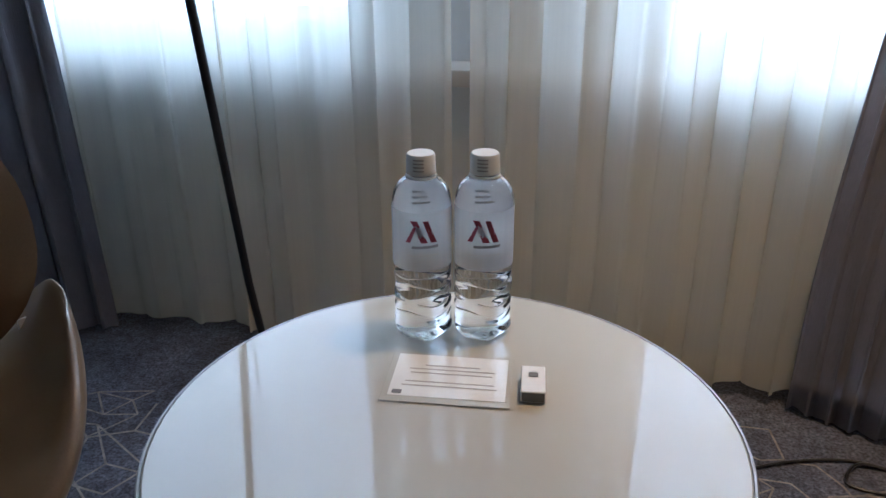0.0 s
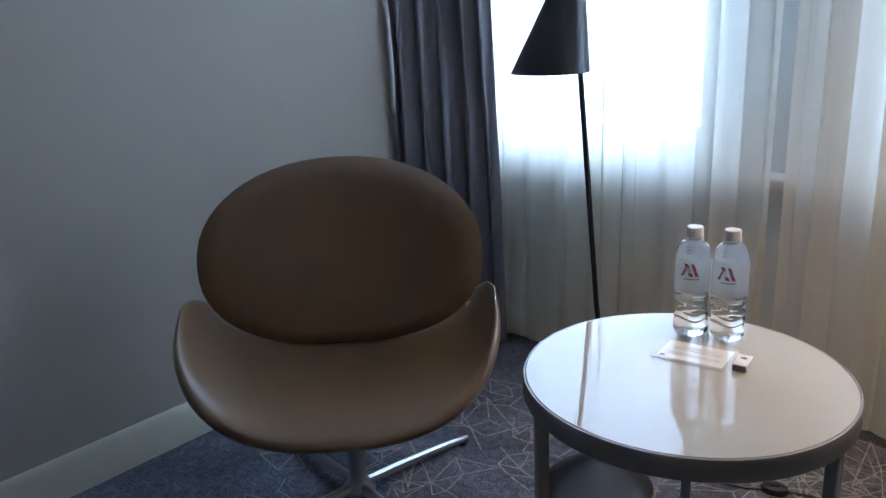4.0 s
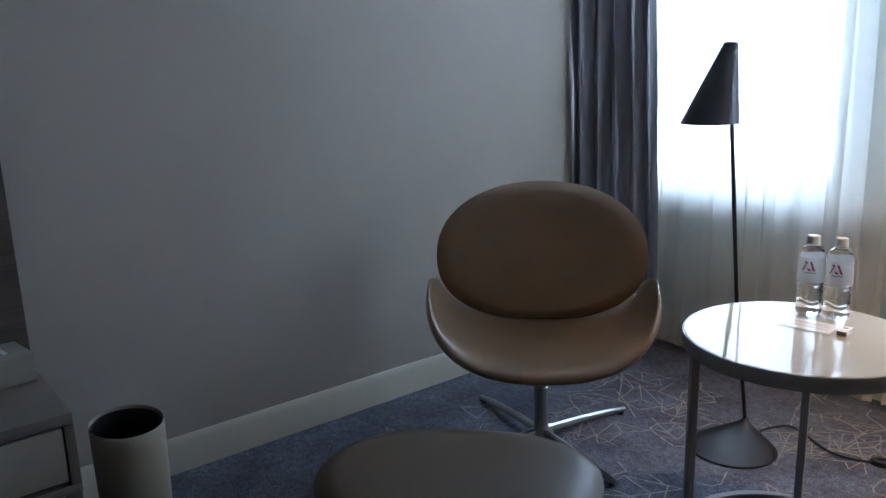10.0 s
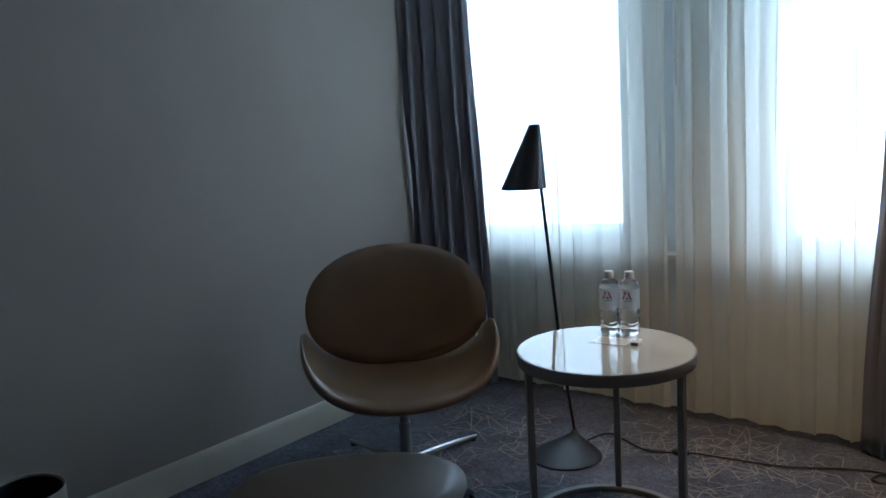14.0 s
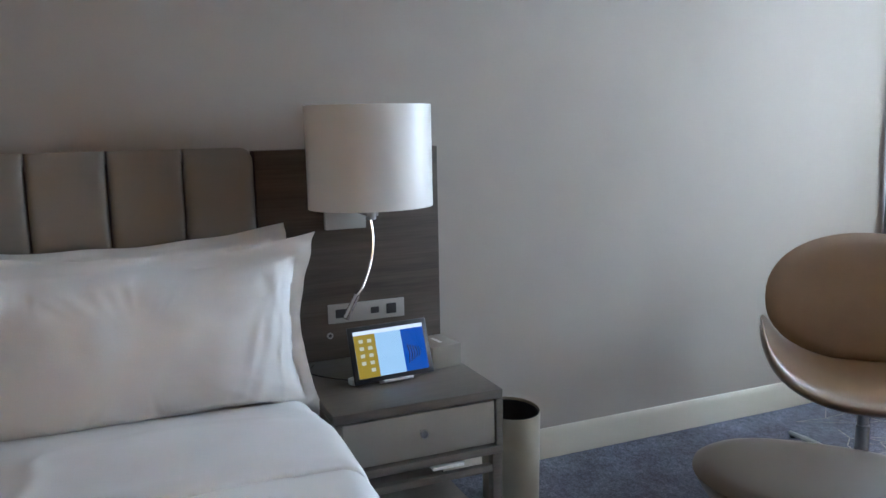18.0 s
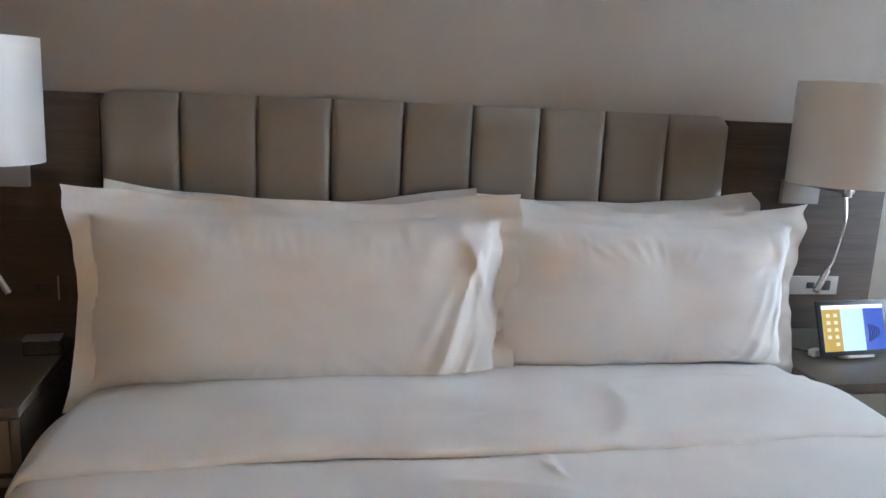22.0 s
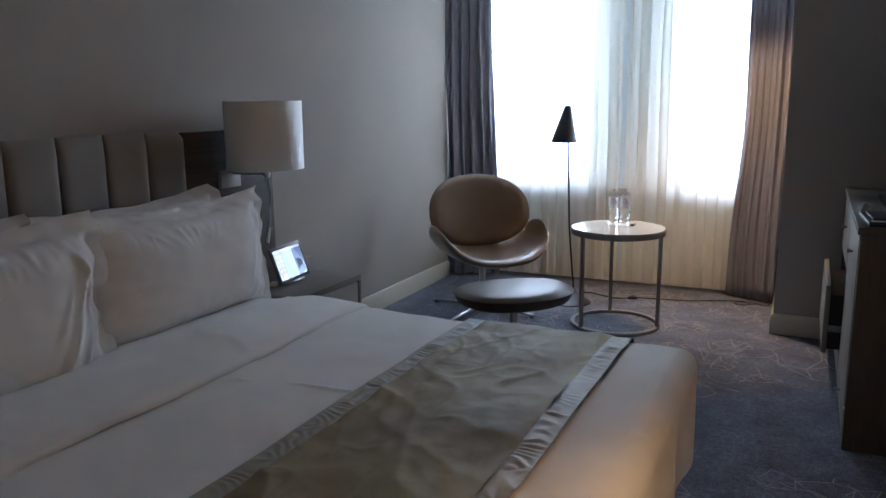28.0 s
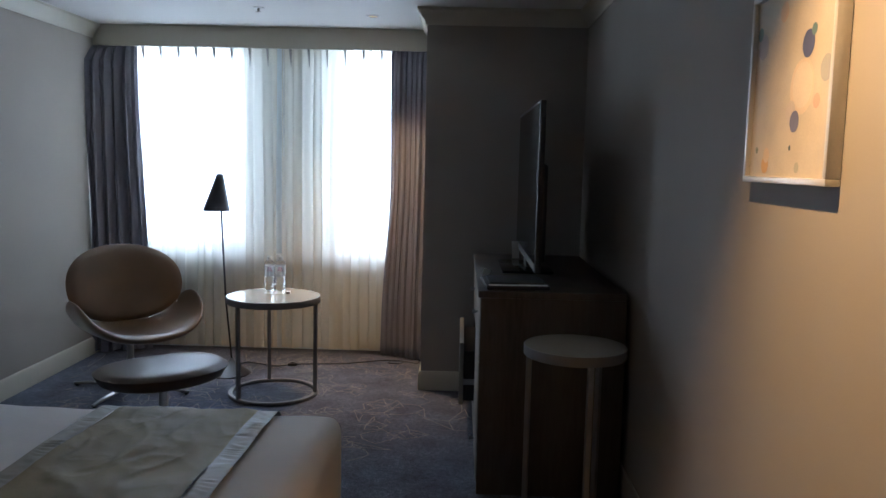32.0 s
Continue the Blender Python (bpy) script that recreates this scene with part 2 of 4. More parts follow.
M_CRIMSON = mat("crimson_print", (0.20, 0.012, 0.04), 0.4, 0, 0.04, 8, 300, 0.0)
M_WATER = glass("clear_water_bottle", 1.33)
M_PANE = glass("window_glass", 1.45)
M_LABEL = sheer_cloth("translucent_label", (0.88, 0.89, 0.90), 0.58)
M_CARD = mat("cream_card", (0.80, 0.78, 0.73), 0.14, 0, 0.04, 20, 300, 0.0)
M_TAN = mat("tan_print", (0.42, 0.38, 0.33), 0.6, 0, 0.05, 8, 300, 0.0)
M_SOCKET = mat("grey_socket_plate", (0.34, 0.325, 0.30), 0.45, 0.0, 0.05, 6, 200, 0.03)
M_PICFRAME = mat("silver_picture_frame", (0.62, 0.60, 0.56), 0.35, 0.3, 0.06, 6, 220, 0.04)
M_BAND = mat("tv_glass", (0.008, 0.008, 0.010), 0.12, 0, 0.05, 3, 50, 0.0, spec=0.2)
M_CHROME = mat("chrome", (0.75, 0.75, 0.76), 0.12, 1.0, 0.03, 6, 150, 0.0)


# ---- mesh helpers ----
def part(name, bm, material, parent=None, label="", smooth=True):
    me = bpy.data.meshes.new(name)
    bmesh.ops.recalc_face_normals(bm, faces=bm.faces)
    if smooth:
        for f in bm.faces:
            f.smooth = True
    bm.to_mesh(me)
    bm.free()
    me.materials.append(material)
    if smooth:
        me.set_sharp_from_angle(angle=radians(38))
    ob = new(name, me)
    if parent is not None:
        ob.parent = parent
    if label:
        tagged(ob, label)
    return ob


def empty(name, m, label, category, group="", kind=""):
    ob = new(name)
    ob.matrix_world = m
    return tagged(ob, label, category, group, kind)


def bx(x0, x1, y0, y1, z0, z1, bev=0.003, seg=2, bm=None, m=None):
    b = bmesh.new()
    bmesh.ops.create_cube(b, size=1)
    for v in b.verts:
        v.co = Vector(((x0 + x1) / 2 + v.co.x * (x1 - x0), (y0 + y1) / 2 + v.co.y * (y1 - y0), (z0 + z1) / 2 + v.co.z * (z1 - z0)))
    if bev:
        bmesh.ops.bevel(b, geom=b.edges[:], offset=bev, segments=seg, profile=0.5, affect="EDGES")
    if m is not None:
        b.transform(m)
    return b


def join(*bms):
    out = bmesh.new()
    for b in bms:
        me = bpy.data.meshes.new("tmp")
        b.to_mesh(me)
        b.free()
        out.from_mesh(me)
        bpy.data.meshes.remove(me)
    return out


def lathe(profile, n=40, m=None):
    """Turns (radius, z) pairs round the z axis; a radius of 0 closes the end."""
    b = bmesh.new()
    rings = []
    for r, z in profile:
        if r < 1e-6:
            rings.append([b.verts.new((0, 0, z))])
        else:
            rings.append([b.verts.new((r * math.cos(2 * math.pi * k / n), r * math.sin(2 * math.pi * k / n), z)) for k in range(n)])
    for a, c in zip(rings, rings[1:]):
        for k in range(n):
            k2 = (k + 1) % n
            if len(a) == 1 and len(c) == 1:
                continue
            if len(a) == 1:
                b.faces.new((a[0], c[k], c[k2]))
            elif len(c) == 1:
                b.faces.new((a[k], a[k2], c[0]))
            else:
                b.faces.new((a[k], a[k2], c[k2], c[k]))
    if m is not None:
        b.transform(m)
    return b


def tube(points, r, n=10, closed=False, radii=None):
    """A round rod along points."""
    pts = [Vector(p) for p in points]
    b = bmesh.new()
    rings = []
    up = Vector((0, 0, 1))
    last = None
    for i, p in enumerate(pts):
        a = pts[(i - 1) % len(pts)] if (closed or i > 0) else p
        c = pts[(i + 1) % len(pts)] if (closed or i < len(pts) - 1) else p
        d = (c - a).normalized()
        s = last if last is not None else (up if abs(d.z) < 0.9 else Vector((1, 0, 0)))
        s = (s - d * s.dot(d)).normalized()
        last = s
        q = d.cross(s)
        rad = radii[i] if radii else r
        rings.append([b.verts.new(p + rad * (math.cos(2 * math.pi * k / n) * s + math.sin(2 * math.pi * k / n) * q)) for k in range(n)])
    pairs = list(zip(rings, rings[1:])) + ([(rings[-1], rings[0])] if closed else [])
    for a, c in pairs:
        for k in range(n):
            b.faces.new((a[k], a[(k + 1) % n], c[(k + 1) % n], c[k]))
    if not closed:
        b.faces.new(rings[0])
        b.faces.new(rings[-1][::-1])
    return b


def spline(pts, steps=8, closed=False):
    """A smooth line through pts."""
    P = [Vector(p) for p in pts]
    n = len(P)
    out = []
    for i in range(n if closed else n - 1):
        p0, p1, p2, p3 = (P[j % n] if closed else P[max(0, min(n - 1, j))] for j in (i - 1, i, i + 1, i + 2))
        for k in range(steps):
            t = k / steps
            out.append(0.5 * ((2 * p1) + (p2 - p0) * t + (2 * p0 - 5 * p1 + 4 * p2 - p3) * t * t + (3 * p1 - p0 - 3 * p2 + p3) * t ** 3))
    if not closed:
        out.append(P[-1])
    return out


def sheet(fn, nu, nv, closed_u=False):
    """A grid of fn(u, v), u and v from 0 to 1."""
    b = bmesh.new()
    cols = nu if closed_u else nu + 1
    g = [[b.verts.new(fn(i / nu, j / nv)) for j in range(nv + 1)] for i in range(cols)]
    for i in range(nu):
        for j in range(nv):
            a, c = g[i], g[(i + 1) % cols]
            b.faces.new((a[j], c[j], c[j + 1], a[j + 1]))
    return b


def slab(top, under, nu, nv):
    """A closed body between two grids that share their outline order."""
    b = bmesh.new()
    T = [[b.verts.new(top(i / nu, j / nv)) for j in range(nv + 1)] for i in range(nu + 1)]
    U = [[b.verts.new(under(i / nu, j / nv)) for j in range(nv + 1)] for i in range(nu + 1)]
    for i in range(nu):
        for j in range(nv):
            b.faces.new((T[i][j], T[i + 1][j], T[i + 1][j + 1], T[i][j + 1]))
            b.faces.new((U[i][j], U[i][j + 1], U[i + 1][j + 1], U[i + 1][j]))
    for i in range(nu):
        b.faces.new((T[i][0], U[i][0], U[i + 1][0], T[i + 1][0]))
        b.faces.new((T[i][nv], T[i + 1][nv], U[i + 1][nv], U[i][nv]))
    for j in range(nv):
        b.faces.new((T[0][j], T[0][j + 1], U[0][j + 1], U[0][j]))
        b.faces.new((T[nu][j], U[nu][j], U[nu][j + 1], T[nu][j + 1]))
    return b


def nz(x, y=0.0, z=0.0):
    return noise.noise(Vector((x, y, z)))


def smooth01(t):
    t = max(0.0, min(1.0, t))
    return t * t * (3 - 2 * t)


# ---- the room ----
XL, XR, YW, YB, ZC = -1.475, 1.975, 1.965, -5.6, 2.40
XA, YA = 0.985, 0.995
SILL = 0.732


def structure(name, bm, material, label, category, smooth=False):
    return tagged(part(name, bm, material, None, "", smooth), label, category, kind="structure")


structure("floor", bx(XL - 0.2, XR + 0.2, YB - 0.2, YW + 0.3, -0.12, 0.0, 0), M_CARPET, "blue-grey carpet with scattered pale crossing lines", "carpet floor")
structure("ceiling", bx(XL - 0.2, XR + 0.2, YB - 0.2, YW + 0.3, ZC, ZC + 0.1, 0), M_CEIL, "smooth white painted ceiling", "ceiling")
structure("wall_west", bx(XL - 0.2, XL, YB - 0.2, YW + 0.3, 0, ZC, 0), M_WALL, "plain warm grey painted wall behind the bed", "wall")
structure("wall_east", bx(XR, XR + 0.2, YB - 0.2, YA, 0, ZC, 0), M_WALL, "plain warm grey painted wall with a picture", "wall")
structure("wall_south", bx(XL, XR, YB - 0.2, YB, 0, ZC, 0), M_WALL, "plain warm grey painted end wall", "wall")
structure("wall_pier", bx(XA, XR + 0.2, YA, YW + 0.3, 0, ZC, 0), M_WALL, "boxed-out grey wall beside the window", "wall")
# window wall with two openings
WX = [(-1.41, -0.345), (0.20, XA)]
WZ0, WZ1 = 0.82, 2.34
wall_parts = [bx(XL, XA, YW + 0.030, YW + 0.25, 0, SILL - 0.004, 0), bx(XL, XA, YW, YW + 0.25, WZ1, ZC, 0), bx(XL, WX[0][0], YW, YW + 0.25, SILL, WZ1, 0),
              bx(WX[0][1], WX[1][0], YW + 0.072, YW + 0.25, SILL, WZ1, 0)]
structure("wall_north", join(*wall_parts), M_WINWALL_GLARE, "pale window wall behind the curtains, blue window glare put into its colour", "wall")
structure("window_sill", bx(XL, XA, YW - 0.028, YW + 0.2, SILL - 0.036, SILL + 0.004, 0.006), M_CEIL, "long white window sill behind the sheers", "window sill", True)
for i, (a, c) in enumerate(WX):
    w = empty("window_%d" % (i + 1), pose(0, 0, 0), "white-framed window flooded with daylight", "window", kind="structure")
    y0 = YW + 0.07
    fa, fc = ((0.05, 0.10), (0.12, 0.014))[i]
    part("window_frame", join(bx(a, c, y0, y0 + 0.05, SILL + 0.004, WZ0, 0.004), bx(a, c, y0, y0 + 0.05, WZ1 - 0.05, WZ1, 0.004), bx(a, a + fa, y0, y0 + 0.05, WZ0, WZ1 - 0.05, 0.004),
                              bx(c - fc, c, y0, y0 + 0.05, WZ0, WZ1 - 0.05, 0.004)), M_WHITE, w)
    pane = part("pane", bx(a + fa, c - fc, y0 + 0.02, y0 + 0.026, WZ0, WZ1 - 0.05, 0), M_PANE, w, smooth=False)
    pane.visible_shadow = False


structure("backdrop", bx(-3.4, 3.0, 2.95, 2.97, 0.2, 4.2, 0), glow("hazy_sky", (0.80, 0.91, 1.0), 3.3), "bright hazy sky outside the windows", "sky backdrop")


def carpet_lines():
    """The carpet's woven pattern: loose clusters of straight pale lines that meet at corners."""
    rnd = random.Random(11)
    vs, fs = [], []

    def line(p, q, w):
        d = (q - p)
        if d.length < 0.01:
            return
        d.normalize()
        n = Vector((-d.y, d.x)) * w
        i = len(vs)
        vs.extend([(p.x + n.x, p.y + n.y, 0.0016), (p.x - n.x, p.y - n.y, 0.0016), (q.x - n.x, q.y - n.y, 0.0016), (q.x + n.x, q.y + n.y, 0.0016)])
        fs.append((i, i + 1, i + 2, i + 3))
    x_lo, x_hi, y_lo, y_hi = XL + 0.03, XR - 0.05, -4.6, YW - 0.05
    def inside(q):
        return x_lo < q.x < x_hi and y_lo < q.y < y_hi and not (q.x > XA - 0.03 and q.y > YA - 0.03)

    def edge(p, q, w):
        if inside(p) and inside(q):
            line(p, q, w)

    for k in range(620):
        c = Vector((rnd.uniform(x_lo, x_hi), rnd.uniform(y_lo, y_hi)))
        dens = 0.5 + 0.9 * nz(c.x * 1.1 + 4, c.y * 0.9 + 2)
        dens += 0.45 * smooth01((c.y - 0.1) / 0.9) - 0.15 - 0.28 * smooth01((-0.7 - c.x) / 0.5)
        if rnd.random() > dens:
            continue
        w = rnd.choice((0.0020, 0.0024, 0.0028))
        n, rr, turn = rnd.randint(5, 7), rnd.uniform(0.055, 0.105), rnd.uniform(0, 2 * math.pi)
        ring = [c + Vector((math.cos(q), math.sin(q))) * rr * rnd.uniform(0.65, 1.4) for q in (turn + 2 * math.pi * (i + rnd.uniform(-0.25, 0.25)) / n for i in range(n))]
        hub = c + Vector((rnd.uniform(-1, 1), rnd.uniform(-1, 1))) * rr * 0.35
        fan = rnd.random()
        for i in range(n):
            if rnd.random() < 0.86:
                edge(ring[i], ring[(i + 1) % n], w)
            if fan < 0.62 and rnd.random() < 0.66:
                edge(hub, ring[i], w)
            if rnd.random() < 0.34:
                tip = ring[i] + (ring[i] - c) * rnd.uniform(0.5, 1.3)
                edge(ring[i], tip, w)
                if rnd.random() < 0.6:
                    edge(tip, ring[(i + 1) % n], w)
    me = bpy.data.meshes.new("carpet_pattern")
    me.from_pydata(vs, [], fs)
    me.materials.append(M_YARN)
    return tagged(new("carpet_pattern", me), "pale woven lines scattered over the blue-grey carpet", "carpet pattern", kind="stuff")


carpet_lines()
# curtain pelmet, cornice and skirting
structure("pelmet", bx(XL, XA, 1.79, 1.815, 2.250, ZC, 0.003), M_TRIM, "cream painted curtain pelmet under the ceiling", "pelmet")


def run_along(profile, path):
    """Sweeps a profile of (out, up) along a level path; out is to the path's left."""
    b = bmesh.new()
    P = [Vector((*p, 0)) for p in path]
    rings = []
    for i, p in enumerate(P):
        d0 = (P[i] - P[i - 1]).normalized() if i else (P[1] - P[0]).normalized()
        d1 = (P[i + 1] - P[i]).normalized() if i < len(P) - 1 else d0
        n0, n1 = Vector((-d0.y, d0.x, 0)), Vector((-d1.y, d1.x, 0))
        n = (n0 + n1).normalized()
        n /= max(0.3, n.dot(n0))
        rings.append([b.verts.new(p + n * o + Vector((0, 0, u))) for o, u in profile])
    for a, c in zip(rings, rings[1:]):
        for k in range(len(profile) - 1):
            b.faces.new((a[k], c[k], c[k + 1], a[k + 1]))
    b.faces.new(rings[0])
    b.faces.new(rings[-1])
    return b


SKIRT = [(-0.002, 0.0), (0.016, 0.0), (0.016, 0.098), (0.012, 0.108), (0.010, 0.118), (0.004, 0.124), (-0.002, 0.124)]
CORN = [(-0.002, ZC - 0.10), (0.010, ZC - 0.10), (0.014, ZC - 0.075), (0.036, ZC - 0.05), (0.052, ZC - 0.022), (0.060, ZC - 0.018), (0.060, ZC - 0.001), (-0.002, ZC - 0.001)]
E1 = [(XR, YB), (XR, YA), (XA, YA), (XA, 1.93)]
W1 = [(XL, 1.93), (XL, YB)]
structure("baseboard_east", run_along(SKIRT, E1), M_TRIM, "cream moulded baseboard", "baseboard", True)
structure("baseboard_west", run_along(SKIRT, W1), M_TRIM, "cream moulded baseboard", "baseboard", True)
structure("trim_cornice_east", run_along(CORN, [(XR, YB), (XR, YA), (XA, YA), (XA, 1.79)]), M_TRIM, "cream moulded cornice under the ceiling", "cornice", True)
structure("trim_cornice_west", run_along(CORN, [(XL, 1.79), (XL, YB)]), M_TRIM, "cream moulded cornice under the ceiling", "cornice", True)
structure("curtain_track", bx(XL + 0.01, XA - 0.01, 1.865, 1.89, 2.285, 2.305, 0.003), M_WHITE, "white curtain track hidden by the pelmet", "curtain track")


# ---- curtains ----
def thick(ob, t):
    md = ob.modifiers.new("thickness", "SOLIDIFY")
    md.thickness = t
    return ob


def curtain(name, x0, x1, y, z0, z1, folds, amp, material, label, category, lean=None, seed=0.0, body=0.0, pleats=0, swing=0.0, tuck=0.45):
    """A hanging cloth from x0 to x1 with uneven folds; lean(u, v) moves its free edge sideways at height v (0 bottom, 1 top)."""
    def fn(u, v):
        wob = 0.30 * nz(u * folds * 0.8 + seed, 3.1) + 0.12 * nz(u * folds * 1.7, v * 1.2 + seed)
        ph = 2 * math.pi * (u * folds + wob)
        a = amp * (0.8 + 0.7 * nz(u * folds * 0.55 + seed, 7.7)) * (1 - 0.45 * smooth01((v - 0.6) / 0.4))
        xx = x0 + (x1 - x0) * u + tuck * a * math.sin(2 * ph)
        if lean:
            xx += lean(u, v)
        yy = y + a * math.sin(ph) + 0.25 * a * math.sin(2.7 * ph + 4 * nz(v * 2, seed)) + 0.010 * nz(u * 3 + seed, v * 2.5)
        yy -= abs(swing) * ((1 - u) if swing > 0 else u) ** 1.3 * smooth01((1 - v) / 0.06)
        zz = z0 + (z1 - z0) * v + (0.016 * nz(u * folds * 1.1, seed) if v < 1e-6 else 0)
        return (max(XL + 0.006, min(xx, XA - 0.004)), min(yy, YW - 0.033), zz)
    c = empty(name, pose((x0 + x1) / 2, y, 0), label, category)
    back = Matrix.Translation((-(x0 + x1) / 2, -y, 0))

    def put(nm, b, lbl="", cloth=None):
        b.transform(back)
        return part(nm, b, cloth or material, c, lbl)
    cl = put("cloth", sheet(fn, int(folds * 22), 30))
    if body:
        thick(cl, body)
    put("hem", sheet(lambda u, v: Vector(fn(u, v * 0.030)) + Vector((0, -0.0035, 0.001)), int(folds * 16), 2))
    if pleats:
        put("heading_tape", sheet(lambda u, v: Vector(fn(u, 0.964 + 0.036 * v)) + Vector((0, -0.004, 0)), int(folds * 16), 2), "stiffened heading along the top")
    for k in range(pleats):
        xp = x0 + (x1 - x0) * (k + 0.5) / pleats
        put("pinch_pleat", tube([(xp - 0.004, y - 0.026, 2.292), (xp, y - 0.030, 2.26), (xp + 0.003, y - 0.028, 2.205), (xp + 0.005, y - 0.018, 2.13)], 0.008, 8, radii=[0.011, 0.0105, 0.0075, 0.0015]), "stitched pinch pleat", M_PLEAT_SHADED)
    return c


def lean_l(u, v):
    return u * (0.07 * smooth01(1 - v * 1.1))


def lean_r(u, v):
    return -(1 - u) * (0.055 * smooth01((0.60 - v) / 0.5))


curtain("drape", -1.476, -1.165, 1.845, 0.012, 2.285, 5.0, 0.032, M_DRAPE, "heavy blue-grey drape drawn aside beside the window", "curtain", lean_l, 1.0, 0.004, 0, 0.19)
curtain("drape", 0.690, 0.980, 1.845, 0.012, 2.285, 7.4, 0.025, M_DRAPE, "heavy blue-grey drape drawn aside by the wall pier", "curtain", lean_r, 5.0, 0.004, 0, -0.16)
curtain("sheer_curtain", -1.33, -0.155, 1.885, 0.035, 2.285, 9.0, 0.019, M_SHEER, "thin white sheer curtain hanging in soft folds", "sheer curtain", None, 2.0, 0, 9, tuck=0.62)
curtain("sheer_curtain", -0.118, 0.95, 1.885, 0.035, 2.285, 8.5, 0.020, M_SHEER, "thin white sheer curtain gathered towards the middle", "sheer curtain", None, 9.0, 0, 8, tuck=0.66)


wd = empty("curtain_wand", pose(-0.100, 1.862, 0), "thin pale curtain draw rod hanging before the sheers", "curtain rod")
part("rod", tube([(0, 0, 2.285), (0.001, 0, 1.9), (0.002, 0, 1.490)], 0.004, 10), M_WHITE, wd)
part("tip", lathe([(0, 1.478), (0.0045, 1.480), (0.0052, 1.488), (0.0045, 1.494), (0, 1.494)], 14, m=pose(0.002, 0, 0)), M_WHITE, wd)


# ---- swivel lounge chair ----
def lounge_chair(m):
    c = empty("swivel_lounge_chair", m, "brown leather swivel chair with oval back and winged seat", "chair")
    # seat: a shallow bowl whose two sides rise into wing tips
    def outline(u):
        s = abs(u)
        z = 0.437 + 0.195 * s ** 2.3
        half = 0.245 * (1 - s ** 2.5) ** 0.60 + 0.034 * (1 - s ** 14) + 0.006
        mid = -0.125 + 0.030 * s ** 2
        return s, z, half, mid

    def pad(uu, vv, side):
        u, v = 2 * uu - 1, math.sin((2 * vv - 1) * math.pi / 2)
        s, z, half, mid = outline(u)
        x = 0.350 * math.sin(u * math.pi / 2 * 0.985) + 0.012 * u ** 5
        y = mid + half * v
        dish = 0.026 * (1 - s ** 2) * (1 - v * v)
        lip = -0.018 * (1 - s * s) * max(0, -v) ** 3
        back = 0.060 * (1 - s) * max(0, v) ** 2
        t = 0.030 * (1 - 0.35 * s ** 3)
        e = (max(0.0, 1 - abs(v) ** 7) * max(0.0, 1 - s ** 9)) ** 0.5
        lean = 0.6 * s ** 2
        return (x + math.copysign(t * lean * (1 - side * e), u), y, z - dish + lip + back - t + side * t * e + 0.001 * side)

    def top(uu, vv):
        return pad(uu, vv, 1)

    def under(uu, vv):
        return pad(uu, vv, -1)

    seat = part("seat", slab(top, under, 60, 24), M_LEATHER, c)
    sub = seat.modifiers.new("round", "SUBSURF")
    sub.levels = sub.render_levels = 1
    # back: a thick curved oval pad
    def back_fn(side):
        def fn(uu, vv):
            a, r = 2 * math.pi * uu, vv
            ex, ez = math.copysign(abs(math.cos(a)) ** 0.92, math.cos(a)), math.copysign(abs(math.sin(a)) ** 0.88, math.sin(a))
            x, zz = 0.360 * ex * r, 0.236 * ez * r
            t = 0.034 * (1 - r ** 5) ** 0.5
            y = 0.115 - 0.62 * x * x + 0.26 * zz + side * t - 0.25 * max(0, -zz) ** 2
            return (x, y, 0.668 + zz)
        return fn
    b = join(sheet(back_fn(-1), 56, 12, True), sheet(back_fn(1), 56, 12, True))
    bmesh.ops.remove_doubles(b, verts=b.verts, dist=0.0015)
    part("backrest", b, M_LEATHER, c)
    part("bracket", bx(-0.05, 0.05, 0.055, 0.125, 0.38, 0.452, 0.012), M_LEATHER_EDGE, c)
    part("tag", bx(-0.008, 0.008, -0.002, 0.002, -0.012, 0.012, 0.001, 1, m=pose(0.318, 0.02, 0.523, 0, 0, 20)), M_WHITE, c, "small white label on the seam")
    part("seat_plate", lathe([(0, 0.352), (0.10, 0.352), (0.12, 0.364), (0.12, 0.382), (0, 0.382)]), M_BLACK, c)
    part("column", lathe([(0, 0.02), (0.045, 0.02), (0.045, 0.028), (0.028, 0.045), (0.024, 0.06), (0.024, 0.2), (0.020, 0.202), (0.020, 0.36), (0, 0.36)], 28), M_STEEL, c, "brushed steel swivel column")
    for k in range(4):
        a = radians(90 * k + 36)
        leg = tube([(0.03, 0, 0.032), (0.15, 0, 0.030), (0.31, 0, 0.022), (0.395, 0, 0.014)], 0.012, 8, radii=[0.015, 0.014, 0.012, 0.009])
        leg.transform(Matrix.Rotation(a, 4, "Z"))
        part("leg", leg, M_STEEL, c)
        foot = lathe([(0, 0), (0.012, 0), (0.012, 0.008), (0, 0.008)], 12, m=Matrix.Rotation(a, 4, "Z") @ pose(0.375, 0, 0))
        part("glide", foot, M_DARK, c)
    return c


lounge_chair(pose(-0.822, 0.806, 0, 0, 0, 45))


